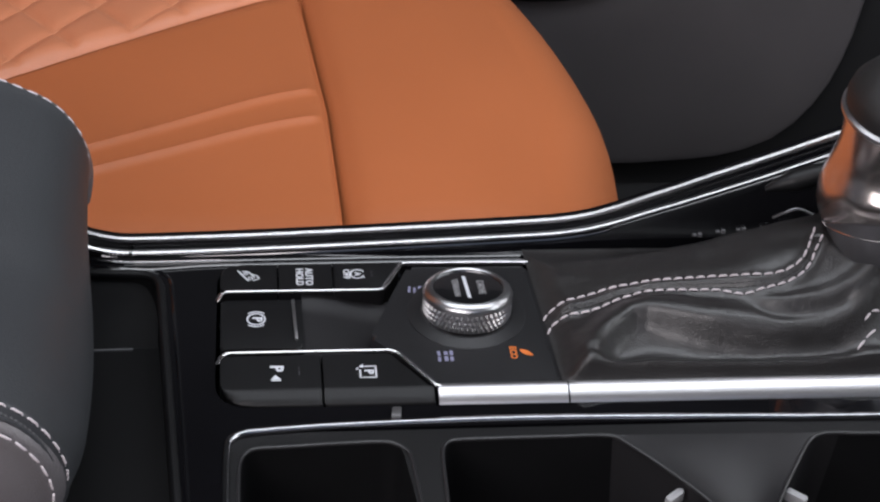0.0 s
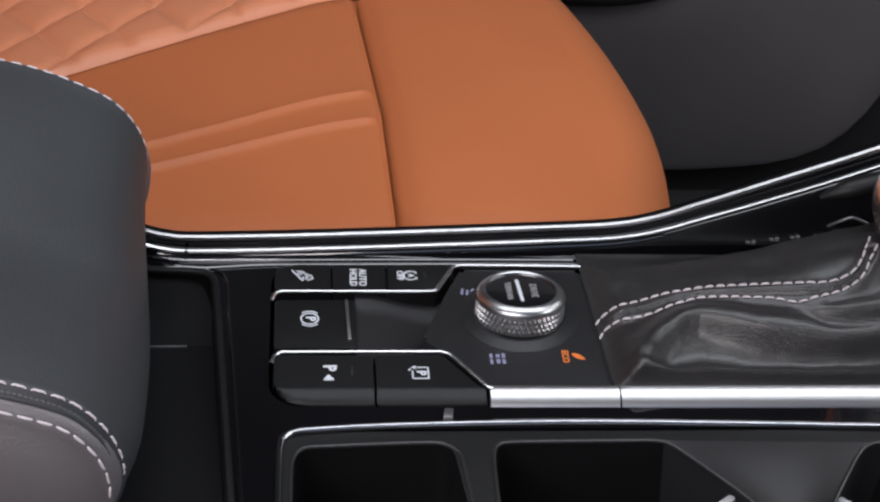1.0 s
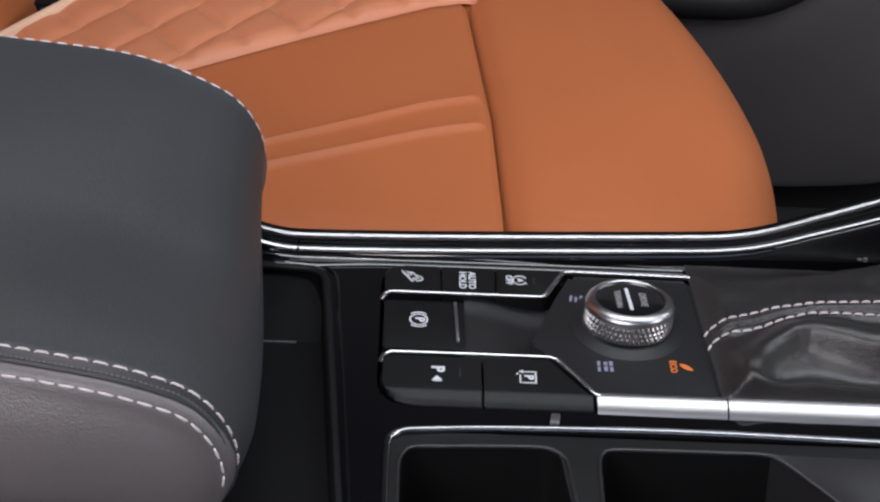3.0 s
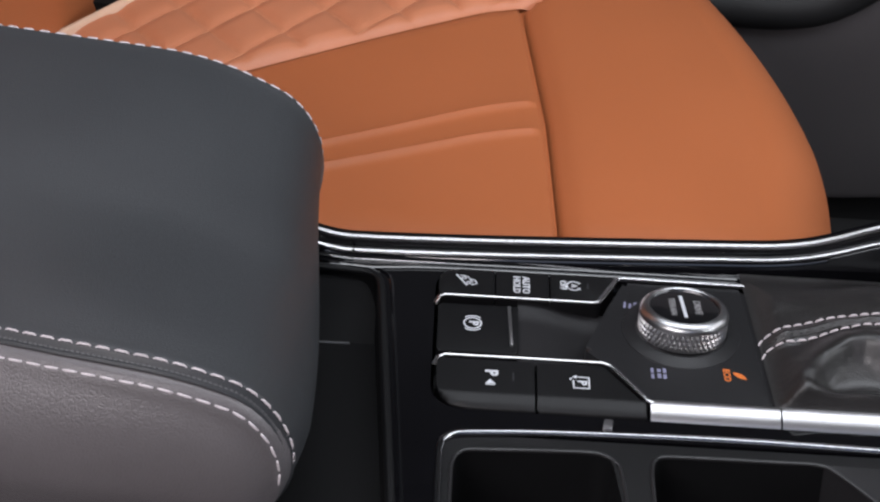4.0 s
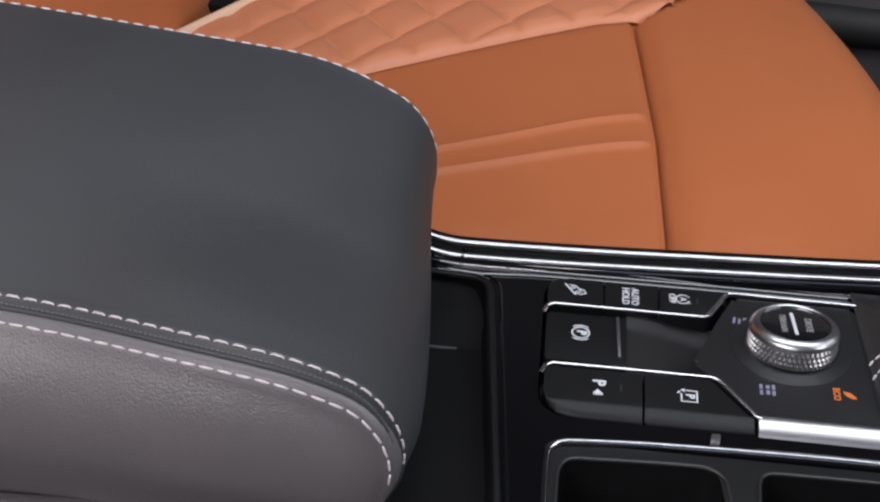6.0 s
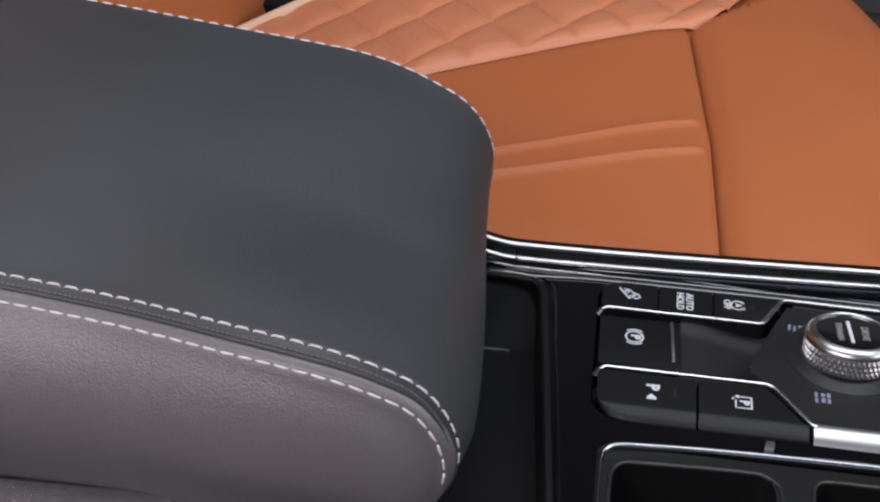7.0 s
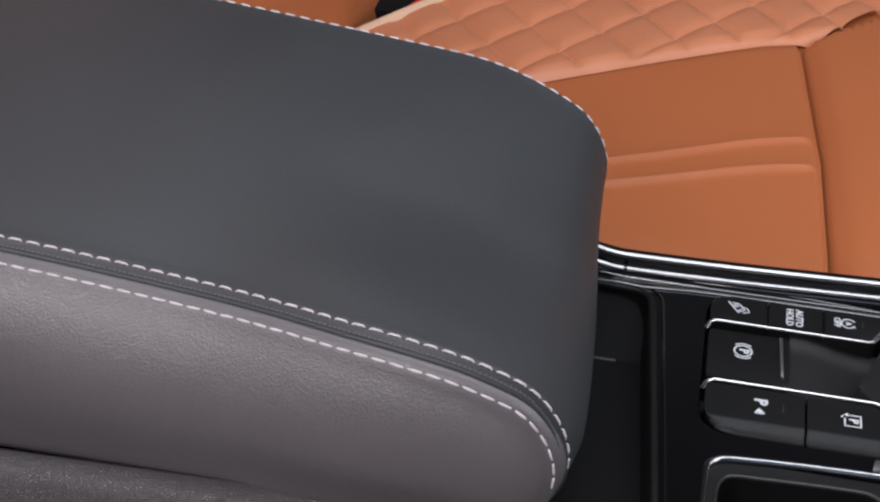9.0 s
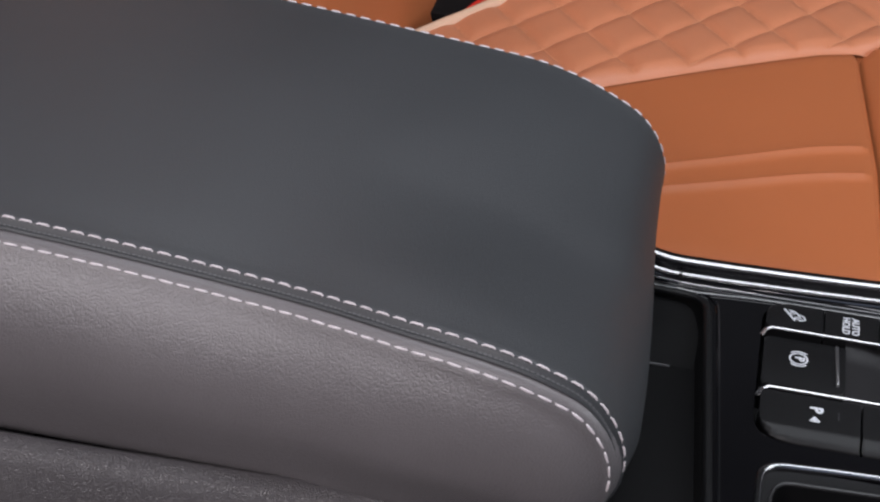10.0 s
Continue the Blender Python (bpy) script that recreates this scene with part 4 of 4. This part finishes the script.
lathe(bm, [(0.0169, 0.0125), (0.0169, 0.0141), (0.0150, 0.0144), (0.0080, 0.0146), (0.0010, 0.0146)], (DX, DY, DZ), 64)
part("glass_top", bm, DISC, dial, "glossy black glass")
bm = bmesh.new()
prism(bm, [(DX - 0.0012, DY - 0.0105), (DX + 0.0004, DY - 0.0107), (DX - 0.0004, DY + 0.0100), (DX - 0.0020, DY + 0.0100)], DZ + 0.0144, DZ + 0.01485)
part("pointer_line", bm, PRINT, dial, "white line", smooth=False)
lettering("lettering", "DRIVE", 0.0048, DX + 0.0060, DY - 0.001, DZ + 0.0149, PRINT_MID, dial)
lettering("lettering", "TERRAIN", 0.0042, DX - 0.0060, DY - 0.001, DZ + 0.0149, PRINT_MID, dial)

# the dial leans a little towards the far side
lean = Matrix.Translation((DX, DY, DZ)) @ pose(0, 0, 0, -8) @ Matrix.Translation((-DX, -DY, -DZ))
bm = bmesh.new()
lathe(bm, [(0.0196, -0.006), (0.0200, 0.0004)], (DX, DY, DZ), 64)
part("dial_foot", bm, MATTE, dial)
for piece in dial.children:
    piece.data.transform(lean)

# ---- printing on the buttons ----
def symbol(name, polys, x, y, z, mat, parent, mm=0.001):
    """Flat print; the polygons are in millimetres, to the reader's right and up (towards the car's front)."""
    bm = bmesh.new()
    for poly in polys:
        bm.faces.new([bm.verts.new((x + v * mm, y - u * mm, z)) for u, v in poly])
    return part(name, bm, mat, parent, smooth=False)


def bar(u0, v0, u1, v1, w):
    """A stroke of width w from one point to another."""
    dx, dy = u1 - u0, v1 - v0
    k = w / 2 / math.hypot(dx, dy)
    return [(u0 - dy * k, v0 + dx * k), (u0 + dy * k, v0 - dx * k), (u1 + dy * k, v1 - dx * k), (u1 - dy * k, v1 + dx * k)]


def arc(cu, cv, r, w, a0, a1, n=14):
    out = []
    for i in range(n):
        p, q = radians(a0 + (a1 - a0) * i / n), radians(a0 + (a1 - a0) * (i + 1) / n)
        out.append([(cu + (r - w / 2) * math.cos(p), cv + (r - w / 2) * math.sin(p)), (cu + (r + w / 2) * math.cos(p), cv + (r + w / 2) * math.sin(p)), (cu + (r + w / 2) * math.cos(q), cv + (r + w / 2) * math.sin(q)), (cu + (r - w / 2) * math.cos(q), cv + (r - w / 2) * math.sin(q))])
    return out


TOP = 0.39965
lettering("lettering", "AUTO", 0.0050, -0.0698, 0.6408, TOP, PRINT, b2, bold=0.00012)
lettering("lettering", "HOLD", 0.0050, -0.0744, 0.6408, TOP, PRINT, b2, bold=0.00012)
lettering("lettering", "OFF", 0.0044, -0.0513, 0.6425, TOP, PRINT, b3, bold=0.0001)
lettering("lettering", "A", 0.0042, -0.0458, 0.6425, TOP, PRINT, b3, bold=0.0001)
symbol("stop_start_symbol", arc(0, 0, 3.5, 0.8, 120, 420, 20) + [[(1.0, 3.0), (3.4, 3.6), (2.2, 1.4)]], -0.0458, 0.6425, TOP, PRINT, b3)
symbol("indicator_mark", [bar(-2.4, 0, -0.6, 0, 0.5), bar(0.2, 0, 2.2, 0, 0.5)], -0.0388, 0.6425, TOP, PRINT_FAINT, b3)
symbol("hill_descent_symbol", [bar(-4.0, -4.4, 4.4, 0.8, 0.8), bar(-3.4, -2.4, -2.8, 0.8, 0.7), bar(-2.8, 0.8, -0.8, 2.0, 0.7), bar(-0.8, 2.0, 0.2, 4.6, 0.7), bar(0.2, 4.6, 2.6, 5.6, 0.7), bar(2.6, 5.6, 4.0, 2.6, 0.7), bar(-0.8, 2.0, 2.0, 3.6, 0.6)] + arc(-1.4, -0.6, 0.9, 0.6, 0, 360, 12) + arc(2.2, 1.6, 0.9, 0.6, 0, 360, 12), -0.0999, 0.6425, TOP, PRINT, b1, 0.00105)
PTOP = 0.39635
lettering("lettering", "P", 0.0064, -0.0953, 0.6120, PTOP, PRINT, pb, bold=0.00025)
symbol("brake_symbol", arc(0, 0, 4.9, 1.0, 0, 360, 32) + arc(0, 0, 6.6, 1.0, -42, 42) + arc(0, 0, 6.6, 1.0, 138, 222), -0.0957, 0.6120, PTOP + 0.00003, PRINT, pb, 0.00085)
lettering("lettering", "P", 0.0082, -0.0868, 0.5712, TOP, PRINT, b4, bold=0.0003)
symbol("sensor_symbol", [[(-1.6, -0.4), (1.6, -2.6), (1.6, 2.2)], bar(2.2, -2.4, 2.2, 2.0, 0.8)], -0.0868, 0.5650, TOP, PRINT, b4)
symbol("indicator_mark", [bar(-2.8, 0, -1.2, 0, 0.5), bar(-0.4, 0, 2.8, 0, 0.5)], -0.0764, 0.5690, TOP, PRINT_FAINT, b4)
lettering("lettering", "P", 0.0060, -0.0447, 0.5676, TOP, PRINT, b5, bold=0.0002)
symbol("camera_symbol", [bar(-3.9, 3.6, 3.9, 3.6, 0.75), bar(3.9, 4.0, 3.9, -4.0, 0.75), bar(4.2, -3.6, -1.6, -3.6, 0.75), bar(-3.9, -1.6, -3.9, 4.0, 0.75), [(-5.3, -2.0), (-2.7, -2.0), (-4.0, -4.2)], bar(-3.2, -4.4, -1.6, -5.2, 0.7)], -0.0450, 0.5676, TOP, PRINT, b5)
PLT = 0.39895
lettering("lettering", "ECO", 0.0044, 0.0238, 0.5802, PLT, ECO, console, bold=0.00015)
symbol("leaf_symbol", [[(-2.4, -2.8), (-1.0, -2.6), (1.0, -1.2), (2.2, 0.8), (2.6, 3.4), (0.6, 2.6), (-1.4, 1.0), (-2.2, -0.8)]], 0.0298, 0.5802, PLT, ECO, console)
symbol("mode_symbol", [bar(-4.0, 3.4, -0.6, 3.4, 1.6), bar(0.4, 3.4, 3.6, 3.4, 1.6), bar(-3.4, 0.8, -1.0, 0.8, 1.8), bar(0.0, 0.8, 3.4, 0.8, 1.8), bar(-3.8, -2.4, -0.4, -2.4, 1.4), bar(0.4, -2.4, 3.8, -2.4, 1.4)], -0.0088, 0.5785, PLT, PRINT_DIM, console)
symbol("mode_symbol", [bar(-2.6, 2.6, 1.2, 1.8, 1.6), bar(-1.6, -0.2, 2.6, -0.6, 1.2), bar(-2.6, -2.6, 2.2, -3.2, 1.2)], -0.0182, 0.6300, PLT, PRINT_DIM, console)
